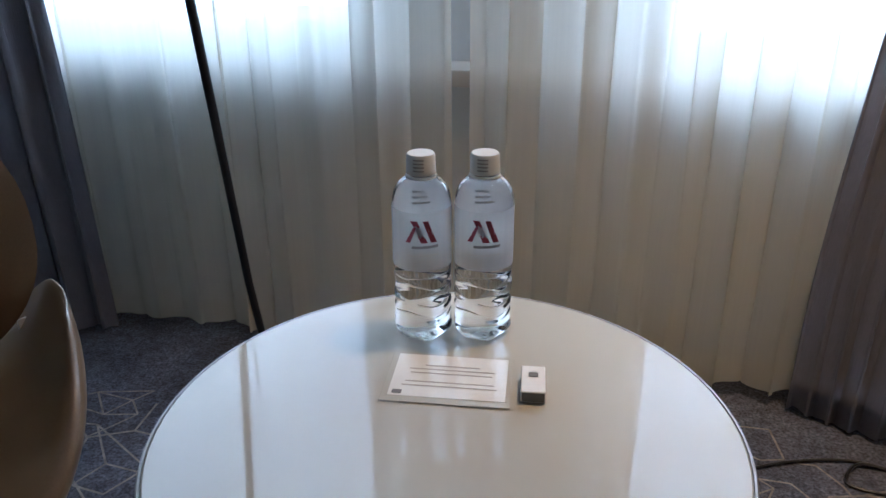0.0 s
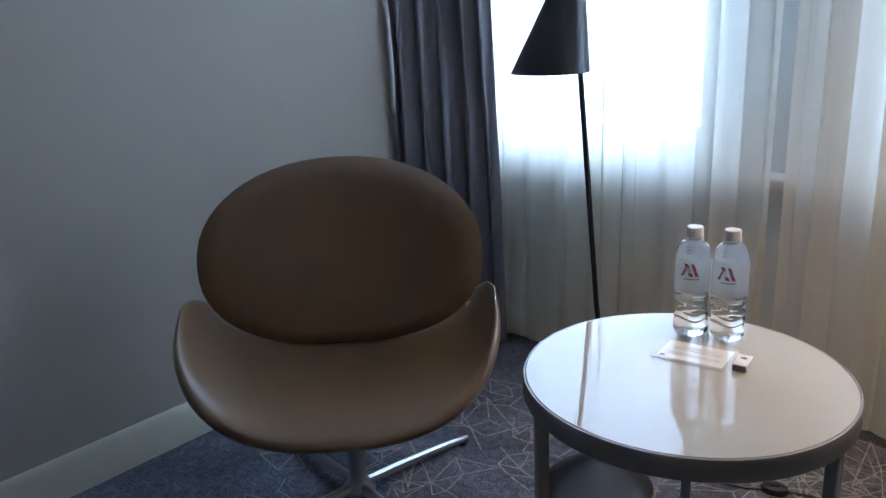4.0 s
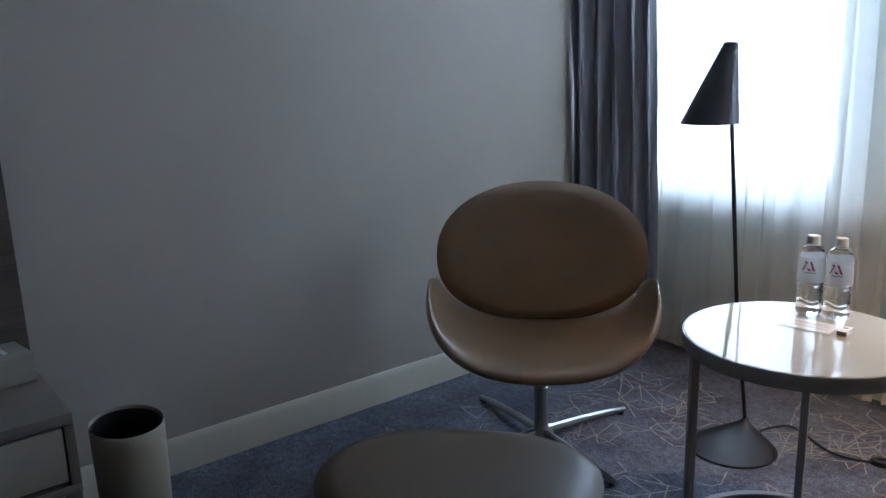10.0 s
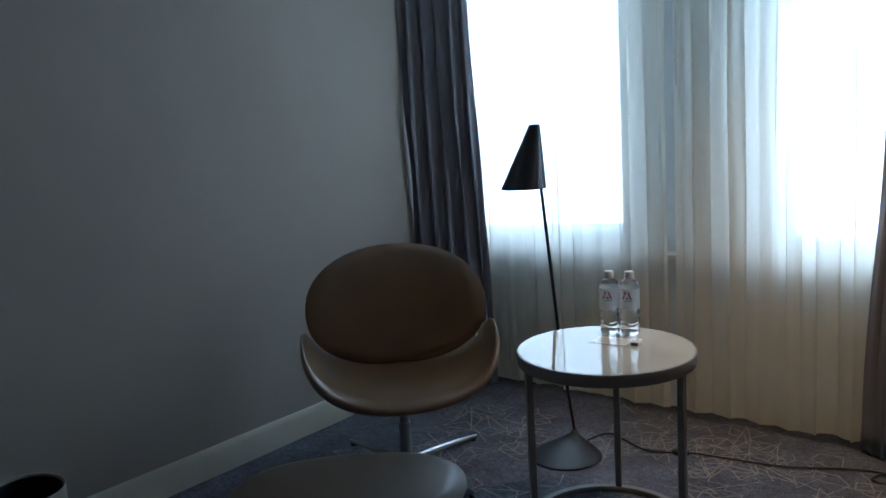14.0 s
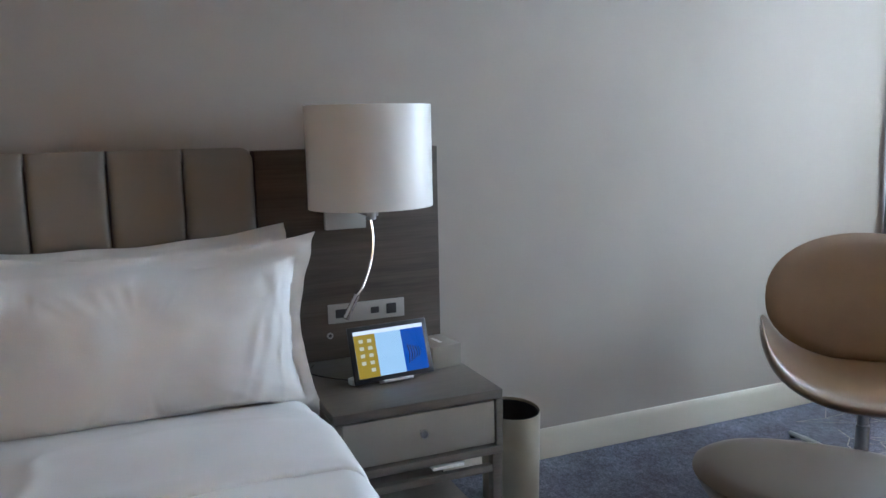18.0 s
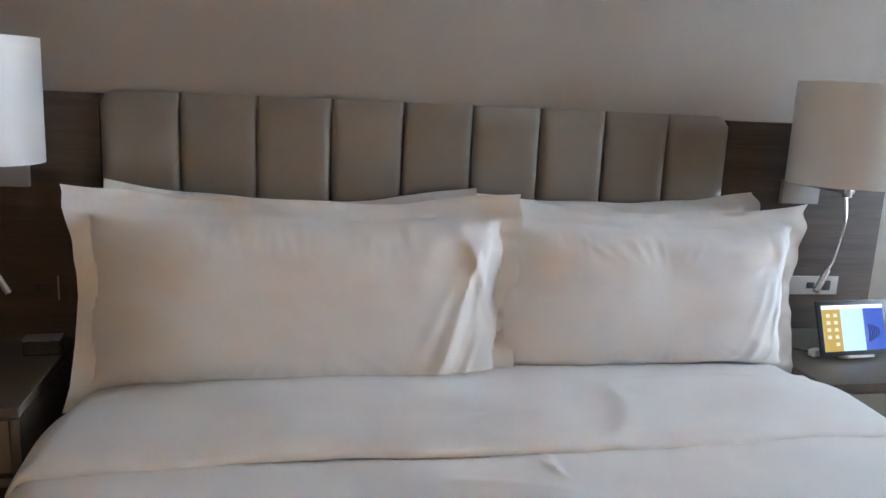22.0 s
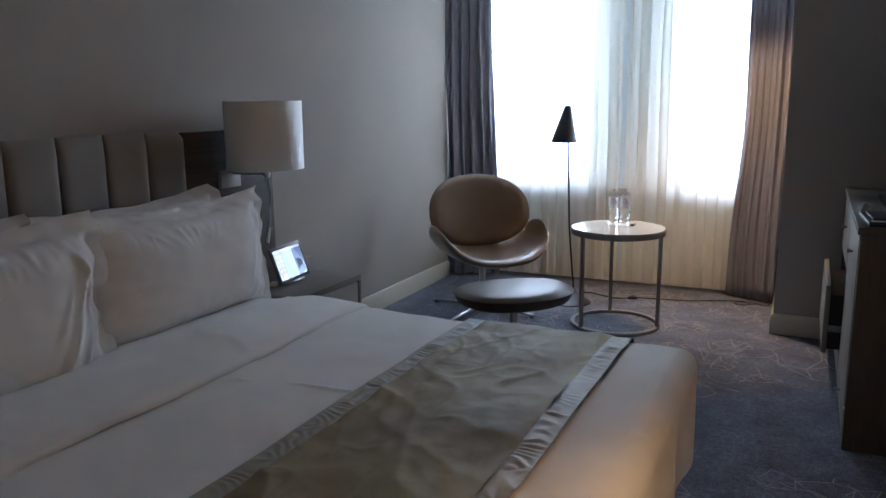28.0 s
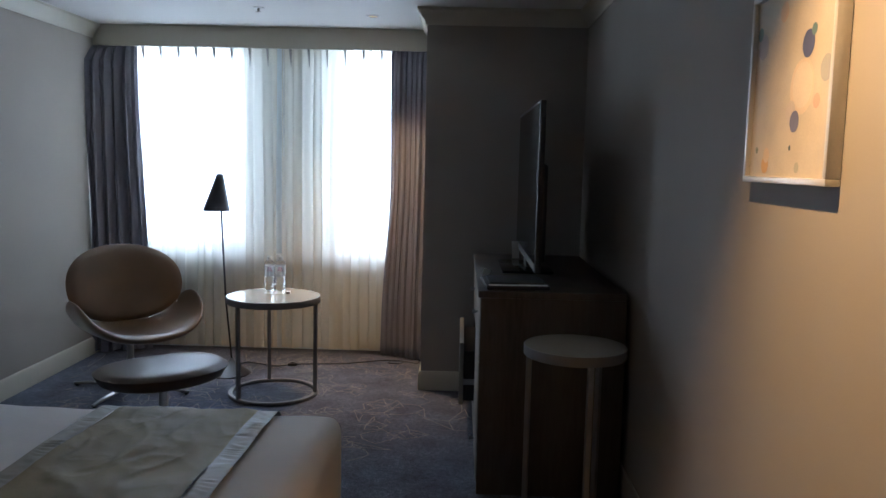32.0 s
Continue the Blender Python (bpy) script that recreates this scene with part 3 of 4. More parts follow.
def ottoman(m):
    o = empty("ottoman", m, "brown leather footstool on a steel swivel base, shade put into its colour", "footstool")

    def fn(side):
        def f(uu, vv):
            a, r = 2 * math.pi * uu, vv
            x = 0.338 * math.copysign(abs(math.cos(a)) ** 0.86, math.cos(a)) * r
            y = 0.248 * math.copysign(abs(math.sin(a)) ** 0.86, math.sin(a)) * r
            y += 0.10 * x * x
            t = (0.026 if side > 0 else 0.074) * (1 - r ** 7) ** 0.5
            return (x, y, 0.372 + side * t + 0.05 * x * x - 0.008 * r * r)
        return f
    b = join(sheet(fn(1), 56, 12, True), sheet(fn(-1), 56, 12, True))
    bmesh.ops.remove_doubles(b, verts=b.verts, dist=0.0015)
    part("cushion", b, M_LEATHER_SHADED, o)
    part("column", lathe([(0, 0.02), (0.04, 0.02), (0.04, 0.03), (0.024, 0.05), (0.022, 0.285), (0.08, 0.29), (0.08, 0.303), (0, 0.303)], 24), M_STEEL, o)
    for k in range(4):
        leg = tube([(0.03, 0, 0.030), (0.14, 0, 0.026), (0.25, 0, 0.014)], 0.012, 8, radii=[0.014, 0.012, 0.009])
        leg.transform(Matrix.Rotation(radians(90 * k + 20), 4, "Z"))
        part("leg", leg, M_STEEL, o)
    return o


ottoman(pose(-0.305, -0.005, 0, 0, 0, 43))


# ---- round side tables ----
def round_table(name, m, r, h, leg_at, top_material, label, frame_material, ring=True):
    t = empty(name, m, label, "side table")
    part("tabletop", lathe([(0, h - 0.012), (r - 0.006, h - 0.012), (r - 0.0045, h - 0.002), (r - 0.0065, h), (0, h)], 72), top_material, t, "glossy white glass top")
    part("rim", lathe([(r - 0.0095, h - 0.040), (r - 0.002, h - 0.040), (r, h - 0.037), (r, h - 0.004), (r - 0.0015, h - 0.001), (r - 0.0040, h - 0.001), (r - 0.0042, h - 0.014), (r - 0.0095, h - 0.014), (r - 0.0095, h - 0.040)], 72), frame_material, t)
    for a in leg_at:
        cx, cy = (r - 0.022) * math.cos(radians(a)), (r - 0.022) * math.sin(radians(a))
        b = bx(-0.011, 0.011, -0.011, 0.011, 0.0, h - 0.036, 0.002, 1)
        b.transform(Matrix.Translation((cx, cy, 0)) @ Matrix.Rotation(radians(a), 4, "Z"))
        part("leg", b, frame_material, t)
    if ring:
        part("floor_ring", lathe([(r - 0.034, 0.0), (r - 0.012, 0.0), (r - 0.010, 0.003), (r - 0.010, 0.017), (r - 0.012, 0.020), (r - 0.034, 0.020), (r - 0.036, 0.017), (r - 0.036, 0.003), (r - 0.034, 0.0)], 72), frame_material, t)
    return t


TX, TY, TZ = 0.0735, 0.823, 0.621
round_table("round_side_table", pose(TX, TY, 0), 0.2875, TZ, (231.9, 109.7, -4), M_WHITE_TOP, "round side table with white glass top and grey metal legs", M_FRAME)
round_table("tall_side_table", pose(1.69, -0.86, 0), 0.205, 0.748, (168, 281, 48), M_WHITE_TOP, "tall round white-topped side table beside the cabinet", M_FRAME, False)


# ---- floor lamp ----
def floor_lamp(x, y):
    f = empty("floor_lamp", pose(x, y, 0), "slim black floor lamp with a slanted conical shade", "floor lamp")

    def cone(u, v):
        a = 2 * math.pi * u
        r, z, k = ((0.0, 0.0, 0), (0.143, 0.0, 0), (0.146, 0.004, 0), (0.144, 0.008, 0), (0.100, 0.031, 0.30), (0.055, 0.055, 0.62), (0.018, 0.075, 0.90), (0.009, 0.090, 1), (0.0, 0.090, 1))[round(v * 8)]
        return (r * math.cos(a), r * math.sin(a) + 0.078 * k, z)
    part("base", sheet(cone, 56, 8, True), M_BLACK, f, "black slanted cone foot")
    part("pole", tube([(0, 0.078, 0.07), (-0.020, 0.010, 0.52), (-0.014, -0.095, 1.16)], 0.0065, 10), M_BLACK, f)

    def shade_fn(inner):
        def fn(u, v):
            a = 2 * math.pi * u
            r = 0.022 + (0.084 - 0.022) * (1 - v) - inner
            return (-0.011 + 0.006 * (1 - v) + r * math.cos(a), -0.123 - 0.100 * (1 - v) + r * math.sin(a), 1.123 + 0.226 * v)
        return fn
    sb = join(sheet(shade_fn(0), 44, 10, True), sheet(shade_fn(0.0025), 44, 10, True))
    part("shade", sb, M_BLACK, f, "black lacquered conical metal shade")
    part("shade_top", lathe([(0, 1.356), (0.016, 1.355), (0.0215, 1.351), (0.0222, 1.347), (0, 1.346)], 32, m=pose(-0.011, -0.123, 0)), M_BLACK, f)
    return f


floor_lamp(-0.335, 1.240)


# ---- what stands on the table ----
def bottle(m):
    b = empty("water_bottle", m, "clear plastic water bottle with white cap and pale label", "bottle", "water bottles on the table")
    R0 = 0.0332

    def radius(z, a):
        if z < 0.020:
            lobes = 0.0022 * math.cos(5 * a) * (1 - z / 0.020)
            return 0.0240 + (R0 - 0.0240) * math.sin(min(1, z / 0.014) * math.pi / 2) + lobes
        if z < 0.090:
            r = R0
            for zc, up in ((0.036, 1), (0.050, 1), (0.062, -1), (0.076, 1), (0.088, 0)):
                d = (z - zc - 0.0035 * up * math.cos(3 * a)) / 0.0030
                r -= 0.0022 * math.exp(-d * d)
            return r
        if z < 0.172:
            return R0 - 0.0004
        t = min(1, (z - 0.172) / 0.031)
        return 0.0128 + (R0 - 0.0004 - 0.0128) * math.sqrt(max(0, 1 - t ** 2.1))

    def skin(u, v):
        a = 2 * math.pi * u
        if v < 0.04:
            k = v / 0.04
            r = 0.0240 * k + 0.0022 * k * math.cos(5 * a)
            return (r * math.cos(a), r * math.sin(a), 0.006 * (1 - k * k))
        if v > 0.96:
            k = (1 - v) / 0.04
            return (0.0128 * k * math.cos(a), 0.0128 * k * math.sin(a), 0.208)
        z = 0.208 * (v - 0.04) / 0.92
        r = radius(z, a)
        return (r * math.cos(a), r * math.sin(a), z)
    body = sheet(skin, 60, 120, True)
    bmesh.ops.remove_doubles(body, verts=body.verts, dist=0.00005)
    part("bottle_body", body, M_WATER, b, "clear ribbed plastic filled with water")
    cap = part("cap", lathe([(0, 0.2082), (0.0162, 0.2082), (0.0168, 0.2095), (0.0162, 0.2125), (0.0157, 0.229), (0.0145, 0.2315), (0, 0.2320)], 36), M_WHITE, b, "white ribbed screw cap")
    part("neck_ring", lathe([(0.0130, 0.2035), (0.0172, 0.2035), (0.0176, 0.2048), (0.0172, 0.206), (0.0130, 0.206)], 32), M_WHITE, b)
    lab = part("label", lathe([(0.0335, 0.098), (0.0335, 0.171)], 48), M_LABEL, b, "translucent white wrapped label")

    def wrap(pts, rad=0.0338):
        q = bmesh.new()
        n = 6
        (xa, za), (xb, zb), (xc, zc), (xd, zd) = pts
        lo = [q.verts.new((rad * math.sin(x / rad), -rad * math.cos(x / rad), z)) for x, z in ((xa + (xb - xa) * k / n, za + (zb - za) * k / n) for k in range(n + 1))]
        hi = [q.verts.new((rad * math.sin(x / rad), -rad * math.cos(x / rad), z)) for x, z in ((xd + (xc - xd) * k / n, zd + (zc - zd) * k / n) for k in range(n + 1))]
        for k in range(n):
            q.faces.new((lo[k], lo[k + 1], hi[k + 1], hi[k]))
        return q
    bars = [wrap([(0.0005, 0.1345), (0.0080, 0.1345), (-0.0035, 0.1615), (-0.0110, 0.1615)]), wrap([(0.0115, 0.1345), (0.0185, 0.1345), (0.0085, 0.1615), (0.0025, 0.1615)]), wrap([(-0.0175, 0.1345), (-0.0115, 0.1345), (-0.0045, 0.1535), (-0.0080, 0.1535)])]
    part("label_mark", join(*bars), M_CRIMSON, lab, "slanted crimson bars")
    part("label_line", wrap([(-0.010, 0.1270), (0.020, 0.1280), (0.020, 0.1313), (-0.010, 0.1303)]), M_GREY, lab)
    part("label_line", wrap([(-0.016, 0.1170), (0.020, 0.1180), (0.020, 0.1198), (-0.016, 0.1188)]), M_PALEPRINT, lab)
    for k in range(3):
        part("shoulder_print", wrap([(-0.009, 0.1815 + 0.0055 * k), (0.011 - 0.003 * k, 0.1825 + 0.0055 * k), (0.011 - 0.003 * k, 0.1848 + 0.0055 * k), (-0.009, 0.1838 + 0.0055 * k)], 0.0318 - 0.0030 * k), M_PALEPRINT, b)
    for k in range(4):
        part("cap_print", wrap([(-0.008, 0.2135 + 0.0042 * k), (0.004, 0.2135 + 0.0042 * k), (0.004, 0.2152 + 0.0042 * k), (-0.008, 0.2152 + 0.0042 * k)], 0.0164 - 0.00006 * k), M_PALEPRINT, cap)
    return b


SLIM = Matrix.Diagonal((1, 1, 0.948, 1))
b1 = bottle(pose(0.006, 0.996, TZ + 0.001, 0, 0, 12) @ SLIM)
copy_thing(b1, pose(0.0735, 1.012, TZ + 0.001, 0, 0, 8))

card = empty("notice_card", pose(0.058, 0.901, TZ + 0.001, 0, 0, 6), "small printed notice card lying flat on the table", "card")
part("sleeve", bx(-0.067, 0.067, -0.046, 0.046, 0, 0.0006, 0.0002, 1), M_WHITE_TOP, card, "clear plastic sleeve")
part("paper", bx(-0.060, 0.062, -0.036, 0.044, 0.0007, 0.0010, 0), M_CARD, card, smooth=False)
for k in range(5):
    w = (0.030, 0.046, 0.044, 0.047, 0.050)[k]
    yk = 0.022 - 0.0075 * k - (0.009 if k > 2 else 0)
    part("print_line", bx(0.002 - w, 0.002 + w, yk, yk + 0.0016, 0.0012, 0.0014, 0), M_TAN, card, smooth=False)
part("print_mark", bx(-0.056, -0.046, -0.033, -0.026, 0.0012, 0.0014, 0), M_GREY, card, smooth=False)
mb = empty("matchbox", pose(0.148, 0.903, TZ + 0.001, 0, 0, 7), "small white matchbox lying on the table", "matchbox")
part("sleeve", bx(-0.0125, 0.0125, -0.0245, 0.0245, 0, 0.013, 0.0008, 1), M_PAPER, mb)
part("tray", bx(-0.0115, 0.0115, -0.0252, 0.0252, 0.0012, 0.0118, 0.0004, 1), M_GREY, mb)
part("print_mark", bx(-0.005, 0.005, 0.003, 0.011, 0.0132, 0.0135, 0), M_GREY, mb, smooth=False)

# lamp cable with its foot switch
cb = empty("lamp_cable", pose(0, 0, 0), "black lamp cable trailing over the carpet with a foot switch", "cable")
cable = spline([(-0.335, 1.36, 0.006), (-0.325, 1.46, 0.006), (-0.285, 1.53, 0.006), (-0.21, 1.505, 0.006), (-0.10, 1.450, 0.006), (-0.022, 1.455, 0.006), (0.045, 1.495, 0.006), (0.12, 1.518, 0.006), (0.24, 1.532, 0.006),
                (0.40, 1.56, 0.006), (0.50, 1.60, 0.006), (0.62, 1.66, 0.006), (0.74, 1.69, 0.006), (0.83, 1.665, 0.006), (0.80, 1.60, 0.006), (0.72, 1.615, 0.006), (0.76, 1.68, 0.010), (0.86, 1.66, 0.006), (0.945, 1.63, 0.02), (0.965, 1.625, 0.20), (0.968, 1.63, 0.4)], 8)
part("cord", tube(cable, 0.0035, 6), M_DARK, cb)
part("foot_switch", lathe([(0, 0), (0.030, 0), (0.032, 0.006), (0.028, 0.016), (0.012, 0.020), (0.011, 0.024), (0, 0.024)], 28, m=pose(0.048, 1.496, 0, 0, 0, 15) @ Matrix.Diagonal((1.15, 0.8, 1, 1))), M_DARK, cb)


# ---- bed ----
BY, HBX = -2.272, -1.372


def headboard():
    h = empty("headboard", pose(0, 0, 0), "taupe leather headboard of nine upright padded channels", "headboard")
    w = 0.2158
    part("backing", bx(XL + 0.004, HBX - 0.035, BY - 4.44 * w, BY + 4.44 * w, 0.25, 1.245, 0.004), M_HEAD, h)

    def pad(u, v):
        y = math.sin((u - 0.5) * math.pi) * 0.5 * (w - 0.003)
        z = 0.30 + 0.985 * v
        e = 1 - abs(math.sin((u - 0.5) * math.pi)) ** 9
        tz = 1 - max(0, (v - 0.93) / 0.07) ** 2
        return (HBX - 0.020 + 0.024 * max(0, e) ** 0.5 * max(0, tz) ** 0.5, y, z)
    for k in range(9):
        b = sheet(pad, 30, 30)
        b.transform(Matrix.Translation((0, BY + (k - 4) * w, 0)))
        # rounded upper corners at the two ends
        for q in b.verts:
            ty, tz = abs(q.co.y - BY) - (4.5 * w - 0.0465), q.co.z - (1.285 - 0.045)
            if k in (0, 8) and ty > 0 and tz > 0 and math.hypot(ty, tz) > 0.045:
                f = 0.045 / math.hypot(ty, tz)
                q.co.y = BY + math.copysign(4.5 * w - 0.0465 + ty * f, q.co.y - BY)
                q.co.z = 1.24 + tz * f
        part("channel", b, M_HEAD, h)
    return h


headboard()

bed = empty("bed", pose(0, 0, 0), "made king-size bed with white sheets and folded-back duvet", "bed")
part("bed_base", bx(-1.33, 0.70, BY - 0.87, BY + 0.93, 0.06, 0.30, 0.02), M_DRAPE, bed, "dark fabric divan base")
part("mattress", bx(-1.33, 0.74, BY - 0.90, BY + 0.965, 0.302, 0.535, 0.05, 4), M_LINEN, bed)
for sx, sy in ((-1.2, -0.8), (-1.2, 0.8), (0.6, -0.8), (0.6, 0.8)):
    part("leg", lathe([(0, 0), (0.025, 0), (0.03, 0.06), (0, 0.06)], 16, m=pose(sx, BY + sy, 0)), M_DARK, bed)


def cover(x0, x1, half, z_top, drop_side, drop_foot, puff, seed, edge=0.075):
    """A cloth over the bed: a flat top with rounded shoulders, hanging at both sides and at the foot."""
    def fn(u, v):
        # v across the bed, u from head to foot
        s = (2 * v - 1) * (half + drop_side)
        L = x1 - x0
        d = u * (L + drop_foot)
        a = max(0, abs(s) - (half - edge))
        bfoot = max(0, d - (L - edge))

        def bend(q):
            arc = edge * math.pi / 2
            if q < arc:
                return edge * math.sin(q / edge), edge * (1 - math.cos(q / edge))
            return edge, edge + (q - arc)
        oa, da = bend(a)
        ob_, db = bend(bfoot)
        y = math.copysign(min(abs(s), half - edge) + oa, s)
        x = x0 + min(d, L - edge) + ob_
        # round the corner of the foot
        if a > 0 and bfoot > 0:
            k = 0.02 * min(1, a / 0.15) * min(1, bfoot / 0.15)
            x -= k
            y -= math.copysign(k, s)
        dz = max(da, db) if (da > 0 and db > 0) else da + db
        inside = max(0.0, 1 - (abs(s) / half) ** 4)
        z = z_top - dz + puff * inside ** 0.5 + 0.012 * nz(x * 2.0 + seed, y * 1.6) + 0.004 * nz(x * 8, y * 5 + seed) + 0.010 * (0.5 - abs(nz(x * 2.6 - y * 1.2 + seed, y * 1.9, 4.0))) ** 3
        ridge = max(0.0, 1 - 9 * abs(nz(x * 1.7 + y * 0.5 + seed * 3, y * 1.3 - x * 0.8, 9.0))) * smooth01(2.5 * nz(x * 1.9, y * 1.9, seed + 3))
        z += 0.0075 * ridge * ridge
        y *= 0.93 if y < 0 else 1.0
        sway = 0.012 * math.sin(x * 17 + seed) * smooth01(da / 0.3)
        swx = 0.010 * math.sin(y * 15 + seed) * smooth01(db / 0.3)
        return (x + swx, BY + y + math.copysign(sway, s), max(z, 0.10))
    return fn


DUVET_CREASES = ((-0.47, -2.2, -0.37, -2.16, 0.012, 0.006), (-0.26, -2.14, 0.0, -2.105, 0.013, 0.0055), (-0.4, -2.42, -0.32, -2.15, 0.02, 0.004), (-0.496, -2.175, -0.4, -2.172, 0.012, 0.005))
f = cover(-0.62, 0.82, 1.052, 0.562, 0.36, 0.34, 0.014, 1.0, 0.078)


def crease_at(x, y):
    """Height of the few sharp creases that the folded duvet keeps on its top."""
    z = 0.0
    for ax, ay, bx_, by, w, h in DUVET_CREASES:
        dx, dy = bx_ - ax, by - ay
        k = ((x - ax) * dx + (y - ay) * dy) / (dx * dx + dy * dy)
        if 0 < k < 1:
            d = abs((x - ax) * dy - (y - ay) * dx) / math.hypot(dx, dy)
            z += h * math.sin(math.pi * k) ** 0.6 * max(0.0, 1 - d / w)
    return z


def duvet_fn(u, v):
    x, y, z = f(u, v)
    return (x, y, z + crease_at(x, y))


part("duvet", sheet(duvet_fn, 230, 380), M_LINEN, bed, "smooth white duvet")
# the duvet's head end, folded back over itself
g = cover(-1.10, -0.46, 1.050, 0.578, 0.34, 0.0, 0.018, 4.0)


def fold_fn(u, v):
    e = 0.94
    x, y, z = g(min(u, e), v)
    head = smooth01((0.12 - u) / 0.12)
    ridge = 0.004 * nz(x * 6, y * 3.0, 2.0) + 0.006 * (0.5 - abs(nz(x * 3 + y * 2, y * 2.4, 6.0))) ** 3
    z += 0.008 + 0.012 * math.sin(min(1, u) * math.pi) ** 2 + ridge * min(1, (e - min(u, e)) * 12) - 0.02 * head
    z -= 0.030 * smooth01((0.62 - u) / 0.4) + 0.022 * smooth01((BY - 0.55 - y) / 0.5) * smooth01((0.8 - u) / 0.4)
    x += (0.020 * nz(y * 1.6, 3.0) + 0.010 * nz(y * 5, 3.0)) * smooth01((u - 0.5) / 0.44)
    if u > e:
        th = (u - e) / (1 - e) * 2.7
        x += 0.010 * math.sin(th)
        z -= 0.012 * (1 - math.cos(th))
    return (x, y, z)


thick(part("folded_cuff", sheet(fold_fn, 120, 180), M_LINEN, bed, "smooth white turned-back cuff"), 0.006)
part("under_sheet", sheet(cover(-1.34, -0.9, 0.99, 0.545, 0.20, 0.0, 0.004, 7.0), 20, 60), M_LINEN, bed)

# bed runner
rn = empty("bed_runner", pose(0, 0, 0), "olive-beige quilted bed runner with pale satin borders", "bed runner")
RF = cover(-0.62, 0.83, 1.059, 0.570, 0.20, 0.34, 0.014, 1.0, 0.078)
UL = 1.45 + 0.34


def strip(xa, xb, lift, ruffle=0.0, crumple=0.0):
    def fn(u, v):
        x = xa + (xb - xa) * u
        px, py, pz = RF((x + 0.62) / UL, v)
        s = py * 62 + 9.0 * nz(py * 7, xa) + 2.0 * nz(py * 25, xa)
        wav = ruffle * math.sin(s * 2 + 5 * u + 5 * nz(py * 11, u * 1.6, xa)) * math.sin(math.pi * u) * (0.35 + 1.3 * abs(nz(py * 8, 4.0, xa))) if ruffle else 0
        fine = max(0.0, 1 - 6 * abs(nz(px * 3.2 + py * 1.2, py * 2.6 - px * 1.4, 3.0))) ** 1.5 + 0.7 * max(0.0, 1 - 5 * abs(nz(px * 6 - py * 2, py * 4.2 + px, 13.0))) ** 1.5
        cr = crumple * (1.1 * nz(px * 5, py * 2.5, 2.0) + 0.35 * nz(px * 18, py * 11, 5.0) + 0.32 * fine + 1.0 * (0.5 - abs(nz(px * 5 + py * 2.5, py * 3 - px * 1.5, 8.0))) ** 2)
        return (px, py, pz + lift + wav + cr)
    return fn


part("runner_cloth", sheet(strip(0.035, 0.525, 0.004, 0, 0.0120), 90, 360), M_RUNNER, rn)
part("satin_border", sheet(strip(-0.03, 0.037, 0.006, 0.0030), 10, 760), M_SATIN, rn, "ruffled pale satin border")
part("satin_border", sheet(strip(0.523, 0.593, 0.006, 0.0030), 10, 760), M_SATIN, rn, "ruffled pale satin border")


